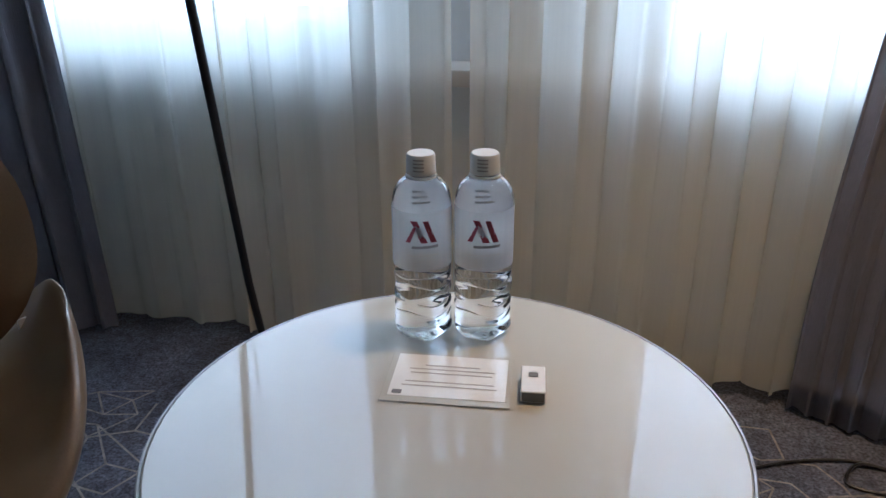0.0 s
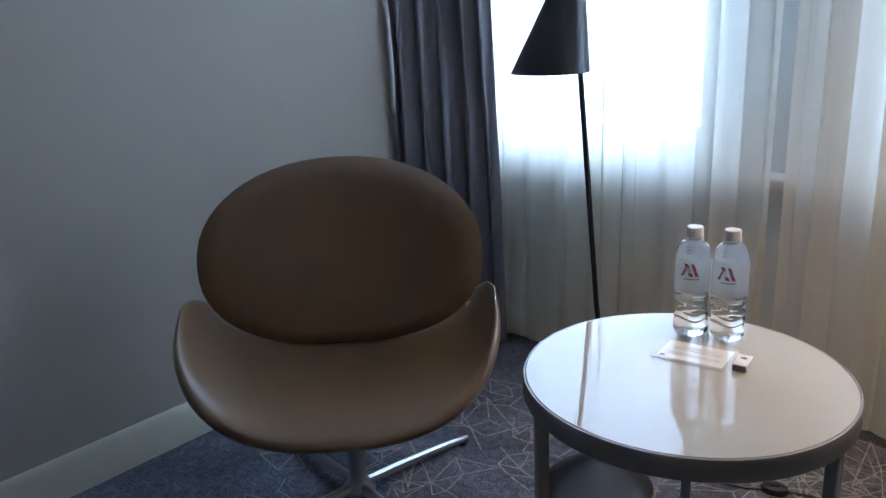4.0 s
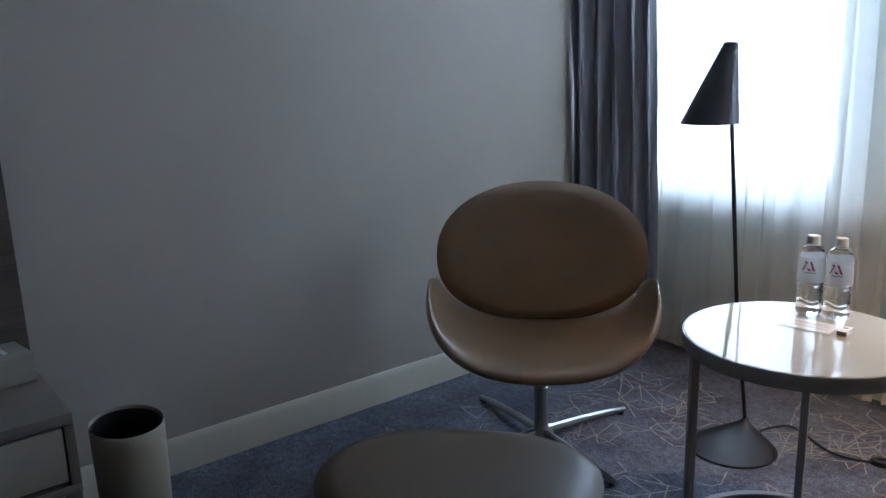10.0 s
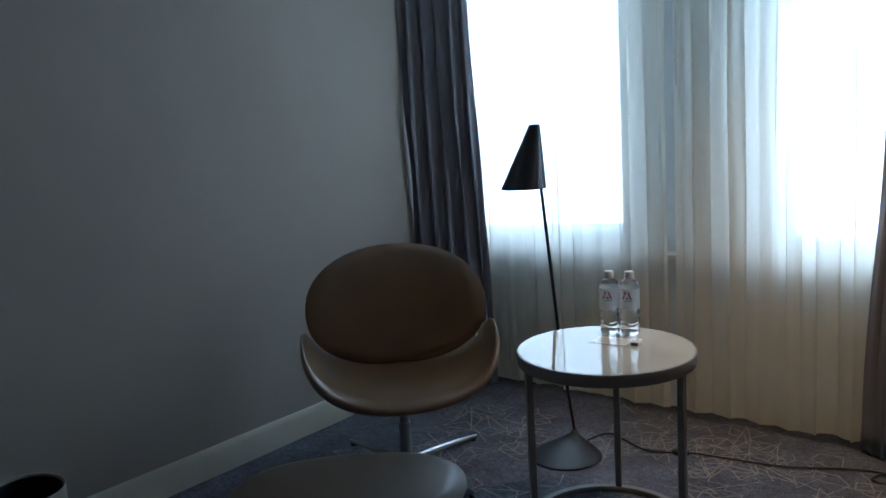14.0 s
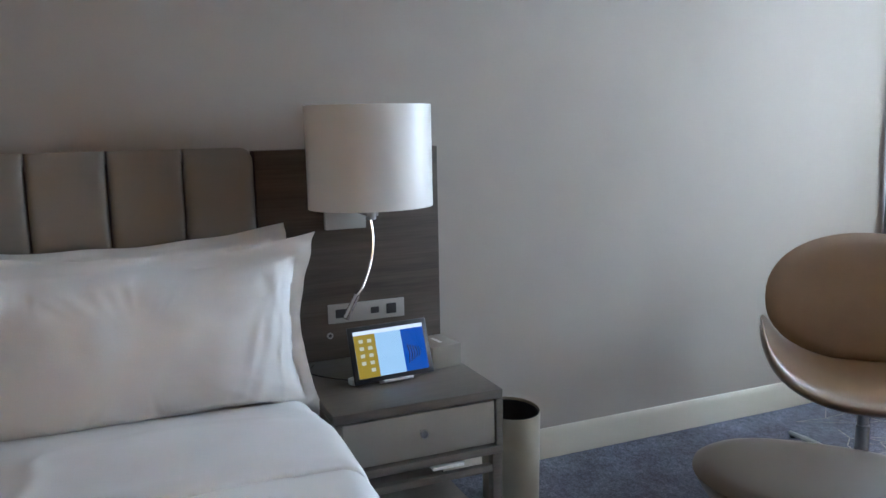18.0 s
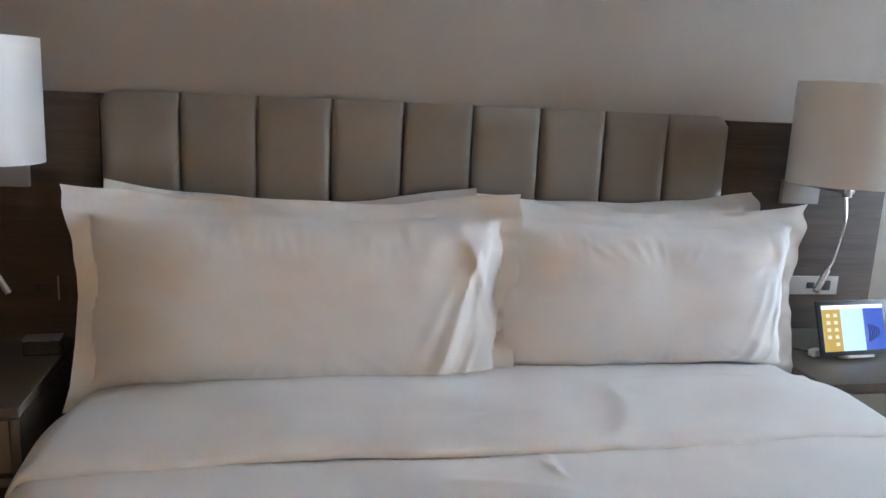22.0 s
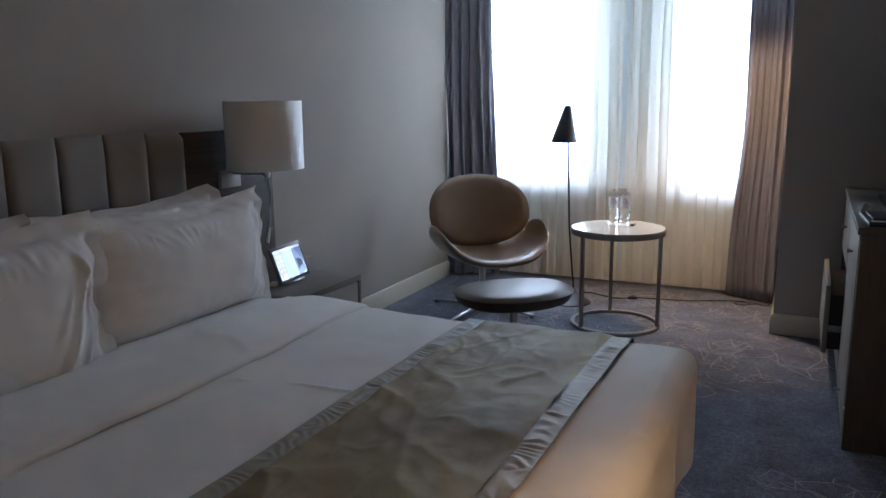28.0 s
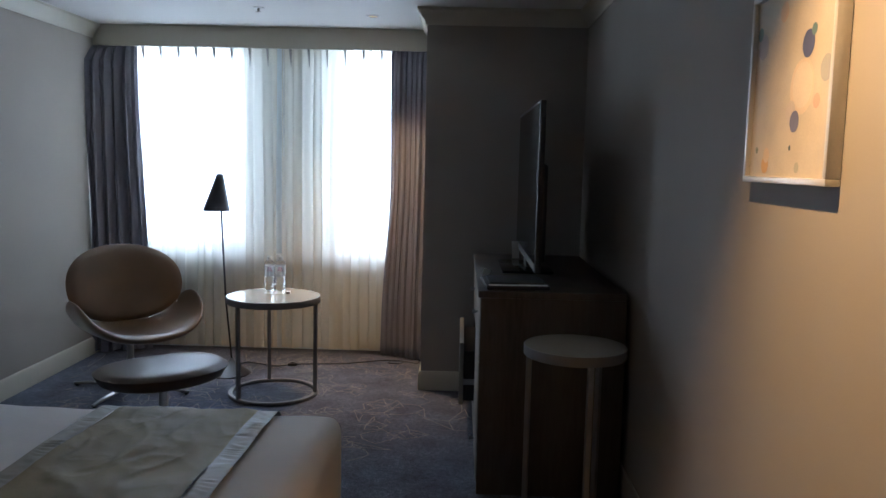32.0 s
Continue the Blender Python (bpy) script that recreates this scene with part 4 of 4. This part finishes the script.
# pillows
def pillow(m, w, h, t, label, seed, sag=0.03, flange=0.034, pinch=0.05, folds=0.0, loose=0):
    """A flanged pillow standing on its long edge: x across, y thickness, z up; folds are deep creases at its x end."""
    def pad(side):
        def fn(u, v):
            a, c = 2 * u - 1, 2 * v - 1
            x, z = a * w / 2, c * h / 2
            ea, ec = abs(a) / (1 - 2 * flange / w), abs(c) / (1 - 2 * flange / h)
            ea *= 1 + 0.05 * nz(v * 4 + seed, 8.1)
            ec *= 1 + 0.06 * nz(u * 5 + seed, 5.3)
            body = max(0, 1 - ea ** 5.0) ** 0.62 * max(0, 1 - ec ** (5.0 if c > 0 else 3.0)) ** 0.56
            ang = math.atan2(c * h, a * w)
            rad = max(ea, ec)
            crease = (abs(nz(ang * 5.5 + seed, seed * 0.7, rad * 0.8)) - 0.18) * smooth01((rad - 0.4) / 0.5) * 0.009 * body
            soft = 0.014 * nz(u * 3.1 + seed, v * 2.3) + 0.004 * nz(u * 11 + seed, v * 7)
            # short gathers under the upper seam
            crease += 0.010 * nz(u * 46 + seed, v * 6 + a * 4) * smooth01((c - 0.35) / 0.45) * smooth01(1.5 * nz(u * 5 + seed, 2.2) + 0.5) * body
            deep = 0.0
            if folds:
                for a0, sl, wd, am in ((0.70, 0.14, 0.060, 0.9), (0.85, -0.20, 0.045, 0.8), (0.79, 0.05, 0.030, 0.6), (0.62, 0.20, 0.050, 0.35)):
                    q = abs(a - a0 - sl * c - 0.025 * nz(c * 2 + seed, a0 * 9)) / wd
                    deep += am * max(0.0, 1 - q) * max(0.0, 0.7 + 0.9 * nz(c * 1.7 + a0 * 20, seed))
                deep *= folds * min(1, body * 1.3)
            fl = (0.034 * nz(u * 3.4 + seed * 2, v * 3.6 + 3) + 0.014 * nz(u * 13, v * 11 + seed)) * (1 - body)
            x *= 1 - (pinch if a * loose >= 0 else 0.02) * (1 - c * c) * abs(a) ** 4
            z -= sag * (1 - a * a) * max(0, c) ** 3 + 0.014 * nz(u * 5 + seed, 1.7) * max(0, c) ** 4
            z += 0.4 * sag * (1 - a * a) * max(0, -c) ** 3
            x += math.copysign(0.016 * nz(v * 2.3 + seed, 3.3), a) * abs(a) ** 8
            x += math.copysign(0.003, a) * abs(a) ** 10 * abs(c) ** 10
            z += math.copysign(0.002, c) * abs(a) ** 10 * abs(c) ** 10
            back = 0.055 * smooth01((ec - 0.97) / 0.22) * max(0, c)
            return (x, side * (t / 2 * body + 0.0016) - side * (crease - deep) + soft * body + fl + back - 0.024 * (1 - body) * abs(a) ** 6, z)
        return fn
    b = slab(pad(-1), pad(1), 160, 80)
    ob = part("pillow", b, M_LINEN)
    ob.matrix_world = m
    return tagged(ob, label, "pillow", "pillows on the bed")


R90 = Matrix.Rotation(radians(90), 4, "Z")


def lean_pillow(x, y, z, tilt, turn=0.0, roll=0.0):
    return Matrix.Translation((x, y, z)) @ Matrix.Rotation(radians(turn), 4, "Z") @ Matrix.Rotation(radians(-tilt), 4, "Y") @ Matrix.Rotation(radians(roll), 4, "X") @ R90


pillow(lean_pillow(-1.245, -2.69, 0.795, 10, 0, 0.0), 1.05, 0.50, 0.15, "white pillow leaning on the headboard, sagging in the middle", 1.0, 0.045)
pillow(lean_pillow(-1.245, -1.70, 0.790, 10, 0, 1.6), 0.94, 0.50, 0.15, "white pillow leaning on the headboard", 5.0, 0.025)
pillow(lean_pillow(-1.035, -2.680, 0.770, 3, 1, -0.6), 1.17, 0.572, 0.22, "plump white flanged pillow standing at the front", 9.0, 0.036, 0.056, 0.07, 0.024, -1)
pillow(lean_pillow(-1.06, -1.690, 0.772, 3, -1, 0.3), 1.00, 0.538, 0.22, "plump white flanged pillow standing at the front", 13.0, 0.032, 0.055, 0.14, 0.011, 1)


# ---- beside the bed ----
def back_panel(y0, y1):
    p = tagged(part("wall_panel", bx(XL + 0.003, -1.395, y0, y1, 0.0, 1.272, 0.002), M_WOOD), "dark oak veneer panel behind the nightstand", "wall panel", kind="structure")
    return p


YR0, YR1 = BY + 0.975, -0.667
back_panel(YR0, YR1)
back_panel(2 * BY - YR1, 2 * BY - YR0)


def nightstand(yc):
    n = empty("nightstand", pose(-1.13, yc, 0), "grey oak nightstand with one leather-fronted drawer", "nightstand")
    x0, x1, h = -0.262, 0.262, 0.557
    w = 0.262
    part("top", bx(x0, x1, -w, w, h - 0.028, h, 0.003), M_NIGHT, n)
    part("side_panel", bx(x0, x1, -w, -w + 0.022, 0.38, h - 0.029, 0.002), M_NIGHT, n)
    part("side_panel", bx(x0, x1, w - 0.022, w, 0.38, h - 0.029, 0.002), M_NIGHT, n)
    part("bottom_board", bx(x0, x1, -w, w, 0.355, 0.379, 0.002), M_NIGHT, n)
    d = part("drawer", bx(x1 - 0.30, x1 - 0.004, -w + 0.025, w - 0.025, 0.388, h - 0.034, 0.004), M_DRAWER, n, "leather-fronted drawer")
    part("knob", lathe([(0, 0), (0.006, 0), (0.007, 0.012), (0.012, 0.016), (0.012, 0.022), (0, 0.024)], 20, m=pose(x1 - 0.004, 0.0, 0.465, 0, 90, 0)), M_STEEL, d)
    part("shelf", bx(x0, x1 - 0.01, -w + 0.03, w - 0.03, 0.10, 0.125, 0.002), M_NIGHT, n)
    part("front_rail", bx(x1 - 0.022, x1, -w + 0.036, w - 0.036, 0.300, 0.322, 0.002), M_NIGHT, n)
    part("pull_tray", bx(0.05, x1 + 0.004, 0.03, 0.13, 0.341, 0.350, 0.001), M_PAPER, n, "pale pull-out slide")
    part("back_board", bx(x0, x0 + 0.02, -w + 0.03, w - 0.03, 0.126, 0.354, 0.001), M_NIGHT, n)
    for sx in (x0 + 0.018, x1 - 0.018):
        for sy in (-w + 0.018, w - 0.018):
            part("leg", bx(sx - 0.016, sx + 0.016, sy - 0.016, sy + 0.016, 0.0, 0.354, 0.002), M_NIGHT, n)
    return n


YN = -0.950
nightstand(YN)
nightstand(2 * BY - YN)


def bedside_lamp(yc, flip):
    l = empty("bedside_lamp", pose(XL, yc, 0), "white oval-shade wall lamp with a chrome reading arm", "wall lamp", "bedside lamps")
    s, cx = flip, 0.283
    r, z0, z1 = 0.197, 1.095, 1.408
    oval = pose(cx, 0, 0) @ Matrix.Diagonal((0.84, 1.0, 1.0, 1.0))
    part("shade", lathe([(r - 0.003, z0), (r, z0), (r, z1), (r - 0.003, z1), (r - 0.003, z0)], 72, m=oval), M_SHADE, l, "white fabric oval shade")
    part("diffuser", lathe([(0, z0 + 0.012), (r - 0.004, z0 + 0.012), (r - 0.004, z0 + 0.015), (0, z0 + 0.015)], 48, m=oval), M_SHADE, l)
    part("backplate", bx(0.081, 0.100, -0.032 * s - 0.07, -0.032 * s + 0.07, 1.005, 1.085, 0.002), M_SOCKET, l)
    part("arm", bx(0.095, cx + 0.01, -0.02, 0.02, 1.066, 1.086, 0.003, m=None), M_STEEL, l)
    part("stem", lathe([(0, 1.055), (0.014, 1.055), (0.014, 1.12), (0, 1.12)], 20, m=pose(cx, 0, 0)), M_STEEL, l)
    neck = spline([(cx, -0.004 * s, 1.06), (cx + 0.012, -0.002 * s, 0.99), (cx + 0.02, -0.015 * s, 0.92), (cx + 0.045, -0.05 * s, 0.855), (cx + 0.06, -0.08 * s, 0.825)], 8)
    rl = part("reading_light", tube(neck, 0.0045, 8), M_CHROME, l, "chrome flexible reading light")
    part("light_head", tube([(cx + 0.058, -0.075 * s, 0.83), (cx + 0.066, -0.095 * s, 0.80), (cx + 0.075, -0.118 * s, 0.765)], 0.010, 14), M_CHROME, rl)
    return l


bedside_lamp(-0.978, 1)
bedside_lamp(2 * BY + 0.978 + 0.03, -1)


def socket_plate(y0, y1, z0, z1, holes):
    s = empty("socket_plate", pose(-1.395, 0, 0), "brushed grey socket plate on the oak panel", "socket plate")
    part("plate", bx(0, 0.008, y0, y1, z0, z1, 0.002), M_SOCKET, s)
    for y, w, h in holes:
        zc = (z0 + z1) / 2
        part("outlet", bx(0.006, 0.011, y - w / 2, y + w / 2, zc - h / 2, zc + h / 2, 0.002), M_DARK, s)
    return s


socket_plate(-1.08, -0.806, 0.682, 0.748, [(-0.855, 0.036, 0.036), (-0.915, 0.030, 0.022), (-1.03, 0.05, 0.03)])
socket_plate(2 * BY + 0.806 + 0.36, 2 * BY + 1.08 + 0.09, 0.672, 0.744, [(-3.43, 0.018, 0.03), (-3.53, 0.018, 0.03)])

# tablet on its stand
tb = empty("tablet", Matrix.Translation((-1.062, -0.958, 0.570)) @ Matrix.Rotation(radians(5), 4, "Z") @ Matrix.Rotation(radians(-20), 4, "Y"), "tablet with a glowing menu screen leaning on a stand", "tablet")
part("body", bx(-0.009, 0.0, -0.134, 0.134, 0.002, 0.176, 0.003), M_DARK, tb)
sc = part("screen", bx(-0.001, 0.0008, -0.118, 0.118, 0.017, 0.161, 0), glow("screen_centre", (0.55, 0.78, 0.95), 0.42), tb, "lit menu screen", smooth=False)
part("menu_bar", bx(0.0008, 0.0013, -0.118, 0.118, 0.149, 0.161, 0), glow("screen_white", (0.9, 0.93, 0.95), 0.5), sc, smooth=False)
part("menu_panel", bx(0.0008, 0.0013, -0.118, -0.048, 0.017, 0.149, 0), glow("screen_mustard", (0.55, 0.36, 0.03), 0.34), sc, smooth=False)
part("menu_picture", bx(0.0008, 0.0013, 0.040, 0.118, 0.017, 0.149, 0), glow("screen_blue", (0.02, 0.12, 0.55), 0.34), sc, smooth=False)
M_ICON = glow("screen_icon", (0.9, 0.85, 0.6), 0.34)
for k in range(9):
    y, z = (-0.068, -0.096)[k % 2], 0.130 - 0.0225 * (k // 2)
    part("menu_icon", bx(0.0013, 0.0017, y - 0.007, y + 0.007, z - 0.006, z + 0.005, 0), M_ICON, sc, smooth=False)
for k in range(5):
    y = 0.060 + 0.009 * k
    part("menu_stripe", tube([(0.0018, y - 0.006, 0.042 + 0.004 * k), (0.0018, y, 0.07), (0.0018, y - 0.004, 0.10 - 0.003 * k)], 0.0016, 6), M_DARK, sc)
part("stand", bx(-0.03, 0.014, -0.045, 0.055, -0.006, 0.003, 0.002), M_WHITE, tb, "white plastic stand foot")
nb = empty("note_box", pose(-1.20, -0.765, 0.558, 0, 0, 8), "small taupe leather box on the nightstand", "box")
part("box", bx(-0.07, 0.07, -0.055, 0.055, 0, 0.075, 0.004), M_DRAWER, nb)
part("slot", bx(-0.03, 0.03, -0.006, 0.006, 0.0755, 0.0765, 0), M_WHITE, nb, smooth=False)
tc_ = empty("tablet_cable", pose(0, 0, 0), "thin dark charging cable behind the tablet", "cable")
part("cord", tube(spline([(-1.12, -1.07, 0.563), (-1.18, -1.13, 0.562), (-1.26, -1.18, 0.562), (-1.34, -1.15, 0.563)], 6), 0.0025, 6), M_DARK, tc_)

jk = empty("wall_jack", pose(-1.395, -1.075, 0.640), "small round black jack in the oak panel", "wall jack")
part("ring", lathe([(0.006, 0), (0.011, 0), (0.011, 0.003), (0.006, 0.003), (0.006, 0)], 20, m=pose(0, 0, 0, 0, 90, 0)), M_SOCKET, jk)
part("hole", lathe([(0, 0), (0.006, 0), (0.006, 0.0015), (0, 0.0015)], 16, m=pose(0, 0, 0, 0, 90, 0)), M_DARK, jk)
pg = empty("charger_plug", pose(-1.105, -1.075, 0.558, 0, 0, 20), "small white charger plug beside the tablet", "charger")
part("plug", bx(-0.014, 0.014, -0.02, 0.02, 0, 0.022, 0.004), M_WHITE, pg)

bn = empty("waste_bin", pose(-1.205, -0.485, 0), "oval beige leather waste bin beside the nightstand", "waste bin")
OV = Matrix.Diagonal((1.0, 0.82, 1, 1))
part("wall", lathe([(0, 0.0), (0.112, 0.0), (0.116, 0.004), (0.122, 0.346), (0.120, 0.350), (0.117, 0.346), (0.111, 0.012), (0, 0.012)], 48, m=OV), M_BIN, bn)
part("liner", lathe([(0.1165, 0.340), (0.1145, 0.341), (0.110, 0.05), (0, 0.02)], 48, m=OV), M_DARK, bn, "black plastic bin liner")

# phone and tumbler on the far nightstand
ph = empty("desk_phone", pose(-1.06, 2 * BY + 0.95 + 0.0, 0.558, 0, 0, -80), "black telephone on the nightstand", "telephone")
part("phone_base", bx(-0.10, 0.08, -0.09, 0.09, 0, 0.045, 0.008), M_DARK, ph)
part("handset", bx(-0.10, -0.05, -0.105, 0.105, 0.046, 0.085, 0.012, 3), M_DARK, ph)
wr = empty("clear_plastic_dish", pose(-1.255, -3.385, 0.558, 0, 0, 6), "low clear plastic dish on the nightstand", "dish")
part("dish", join(bx(-0.028, 0.028, -0.045, 0.045, 0.0, 0.004, 0.001, 1), bx(-0.030, -0.027, -0.047, 0.047, 0.0, 0.040, 0.001, 1), bx(0.027, 0.030, -0.047, 0.047, 0.0, 0.040, 0.001, 1),
                  bx(-0.027, 0.027, -0.047, -0.044, 0.0, 0.040, 0.001, 1), bx(-0.027, 0.027, 0.044, 0.047, 0.0, 0.040, 0.001, 1)), M_PANE, wr)
part("lid", bx(-0.031, 0.031, -0.048, 0.048, 0.041, 0.045, 0.0015), M_LABEL, wr)
npd = empty("notepad", pose(-0.955, -3.575, 0.558, 0, 0, 4), "white notepad with a dark pen on the nightstand", "notepad")
part("pad", bx(-0.070, 0.070, -0.050, 0.050, 0.0, 0.008, 0.001, 1), M_PAPER, npd)
part("pen", tube([(-0.055, -0.012, 0.0125), (0.045, 0.014, 0.0125), (0.060, 0.018, 0.0115)], 0.0042, 10, radii=[0.0042, 0.0042, 0.0015]), M_DARK, npd)


# ---- cabinet with television ----
CX0, CX1, CY0, CY1, CZ = 1.316, 1.945, -0.600, 0.820, 0.914
cab = empty("media_cabinet", pose(0, 0, 0), "dark oak cabinet with pale drawer fronts, one drawer open", "cabinet")
part("top", bx(CX0 - 0.012, CX1, CY0, CY1, CZ - 0.03, CZ, 0.003), M_WOOD_V, cab)
part("side_panel", bx(CX0, CX1, CY0, CY0 + 0.03, 0.0, CZ - 0.031, 0.002), M_WOOD_V, cab)
part("side_panel", bx(CX0, CX1, CY1 - 0.03, CY1, 0.0, CZ - 0.031, 0.002), M_WOOD_V, cab)
part("carcass", bx(CX0 + 0.03, CX1 - 0.01, CY0 + 0.031, CY1 - 0.031, 0.03, CZ - 0.032, 0.002), M_WOOD_V, cab)
for zb, zt in ((0.595, 0.876), (0.05, 0.165)):
    for ya, yb in ((CY0 + 0.034, 0.10), (0.106, CY1 - 0.034)):
        d = part("drawer_front", bx(CX0 - 0.004, CX0 + 0.029, ya, yb, zb, zt, 0.002), M_DRAWER, cab, "pale leather drawer front")
        part("knob", lathe([(0, 0), (0.006, 0), (0.007, 0.014), (0.012, 0.018), (0.012, 0.024), (0, 0.026)], 18, m=pose(CX0 - 0.004, (ya + yb) / 2, (zb + zt) / 2 + 0.02, 0, -90, 0)), M_STEEL, d)
part("drawer_front", bx(CX0 - 0.004, CX0 + 0.029, CY0 + 0.034, 0.10, 0.171, 0.589, 0.002), M_DRAWER, cab)
od = part("open_drawer", bx(CX0 - 0.085, CX0 - 0.062, 0.106, CY1 - 0.034, 0.185, 0.520, 0.002), M_DRAWER, cab, "pale drawer front pulled open")
part("drawer_box", bx(CX0 - 0.061, CX0 + 0.029, 0.13, CY1 - 0.06, 0.20, 0.47, 0.002), M_DARK, od)
part("drawer_rail", bx(CX0 - 0.061, CX0 + 0.029, 0.118, 0.128, 0.29, 0.32, 0.001), M_STEEL, od)

tv = empty("television", pose(1.575, 0.20, CZ), "large flat black television on a swivel stand", "television")
part("panel", bx(-0.014, 0.014, -0.60, 0.60, 0.055, 0.835, 0.004), M_DARK, tv)
part("screen", bx(-0.0155, -0.013, -0.585, 0.585, 0.095, 0.822, 0), M_BAND, tv, "glossy dark screen", smooth=False)
part("back_housing", bx(0.015, 0.05, -0.44, 0.44, 0.08, 0.55, 0.014), M_DARK, tv)
part("speaker_bar", bx(-0.016, -0.0145, -0.585, 0.585, 0.060, 0.090, 0.0005, 1), M_DARK, tv)
part("neck", bx(-0.01, 0.03, -0.07, 0.07, 0.012, 0.10, 0.006), M_DARK, tv)
part("stand_base", bx(-0.14, 0.12, -0.24, 0.24, 0.0, 0.014, 0.006), M_BAND, tv)
rt = empty("leather_tray", pose(1.46, -0.41, CZ + 0.0005, 0, 0, 4), "dark leather desk tray with folders", "tray")
part("tray", bx(-0.13, 0.15, -0.15, 0.15, 0, 0.018, 0.004), M_DARK, rt)
part("folder", bx(-0.11, 0.13, -0.10, 0.13, 0.0185, 0.026, 0.001), M_DARK, rt)
part("leaflet", bx(-0.12, 0.14, -0.145, -0.115, 0.0185, 0.0195, 0), M_PAPER, rt, smooth=False)
part("leaflet", bx(0.02, 0.145, -0.112, -0.102, 0.0185, 0.021, 0), M_GREY, rt, smooth=False)
sg = empty("small_sign", pose(1.335, -0.26, CZ + 0.001, 0, 0, 20), "small white tent sign on the cabinet", "sign")
part("card", bx(-0.018, 0.018, -0.002, 0.002, 0, 0.052, 0.001, 1, m=pose(0, 0, 0, 0, 22, 0)), M_PAPER, sg)
mg = empty("tent_card", pose(1.545, 0.60, CZ + 0.001, 0, 0, 15), "white folded tent card beside the television", "card")
part("card", bx(-0.022, 0.022, -0.002, 0.002, 0, 0.10, 0.001, 1, m=pose(0, 0, 0, -8, 0, 0)), M_PAPER, mg)


# ---- picture ----
def picture():
    p = empty("wall_picture", pose(XR, -2.129, 1.430), "abstract dotted picture in a deep silver frame", "picture")
    w, h, d = 0.231, 0.455, 0.032
    f = 0.015
    part("frame", join(bx(-d, -0.001, -w, w, 0, f, 0.002), bx(-d, -0.001, -w, w, h - f, h, 0.002), bx(-d, -0.001, -w, -w + f, f, h - f, 0.002), bx(-d, -0.001, w - f, w, f, h - f, 0.002)), M_PICFRAME, p)
    art = mat("art_ground", (0.62, 0.55, 0.44), 0.8, 0, 0.10, 9, 200, 0.1)
    a = part("canvas", bx(-d + 0.012, -0.003, -w + f, w - f, f, h - f, 0), art, p, smooth=False)
    dots = ((0.028, 0.356, 0.032, (0.62, 0.56, 0.46)), (0.057, 0.393, 0.023, (0.66, 0.50, 0.34)), (-0.063, 0.213, 0.061, (0.73, 0.60, 0.45)), (-0.066, 0.216, 0.050, (0.74, 0.64, 0.51)),
            (0.173, 0.330, 0.031, (0.50, 0.45, 0.42)), (0.196, 0.363, 0.017, (0.25, 0.33, 0.30)), (-0.083, 0.303, 0.030, (0.10, 0.12, 0.26)), (-0.108, 0.329, 0.013, (0.16, 0.26, 0.28)),
            (-0.177, 0.241, 0.028, (0.42, 0.42, 0.40)), (-0.013, 0.162, 0.025, (0.62, 0.54, 0.46)), (-0.036, 0.139, 0.024, (0.18, 0.19, 0.32)), (-0.141, 0.177, 0.016, (0.62, 0.44, 0.34)),
            (-0.021, 0.081, 0.006, (0.10, 0.13, 0.14)), (0.174, 0.079, 0.008, (0.28, 0.30, 0.22)), (0.118, 0.043, 0.021, (0.66, 0.42, 0.18)), (0.112, 0.066, 0.018, (0.70, 0.56, 0.38)), (-0.064, 0.037, 0.012, (0.46, 0.45, 0.36)))
    for k, (y, z, r, c) in enumerate(dots):
        q = lathe([(0, 0), (r, 0), (r, 0.00004), (0, 0.00004)], 32)
        q.transform(Matrix.Translation((-d + 0.01185 - 0.00006 * k, y, z)) @ Matrix.Rotation(radians(-90), 4, "Y"))
        part("paint_dot", q, mat("art_dot", c, 0.8, 0, 0.1, 9, 200, 0.05), a)
    return p


picture()


# ---- ceiling fittings ----
def downlight(x, y):
    d = empty("downlight", pose(x, y, ZC), "small round recessed ceiling downlight", "downlight", "ceiling downlights")
    part("trim_ring", lathe([(0.030, 0), (0.045, 0), (0.046, -0.003), (0.043, -0.006), (0.032, -0.006), (0.030, 0)], 32), M_WHITE, d)
    part("lens", lathe([(0, -0.0015), (0.0305, -0.0015), (0.0305, -0.0005), (0, -0.0005)], 24), glow("downlight_lens", WARM, 1.3), d)
    return d


downlight(0.615, 1.29)
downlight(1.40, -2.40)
sp = empty("sprinkler", pose(-0.08, 1.072, ZC), "small chrome ceiling sprinkler head", "sprinkler")
part("flange", lathe([(0, 0), (0.035, 0), (0.036, -0.003), (0.015, -0.006), (0, -0.006)], 28), M_WHITE, sp)
part("nozzle", lathe([(0, -0.006), (0.010, -0.006), (0.008, -0.022), (0.016, -0.024), (0.016, -0.026), (0, -0.026)], 20), M_CHROME, sp)
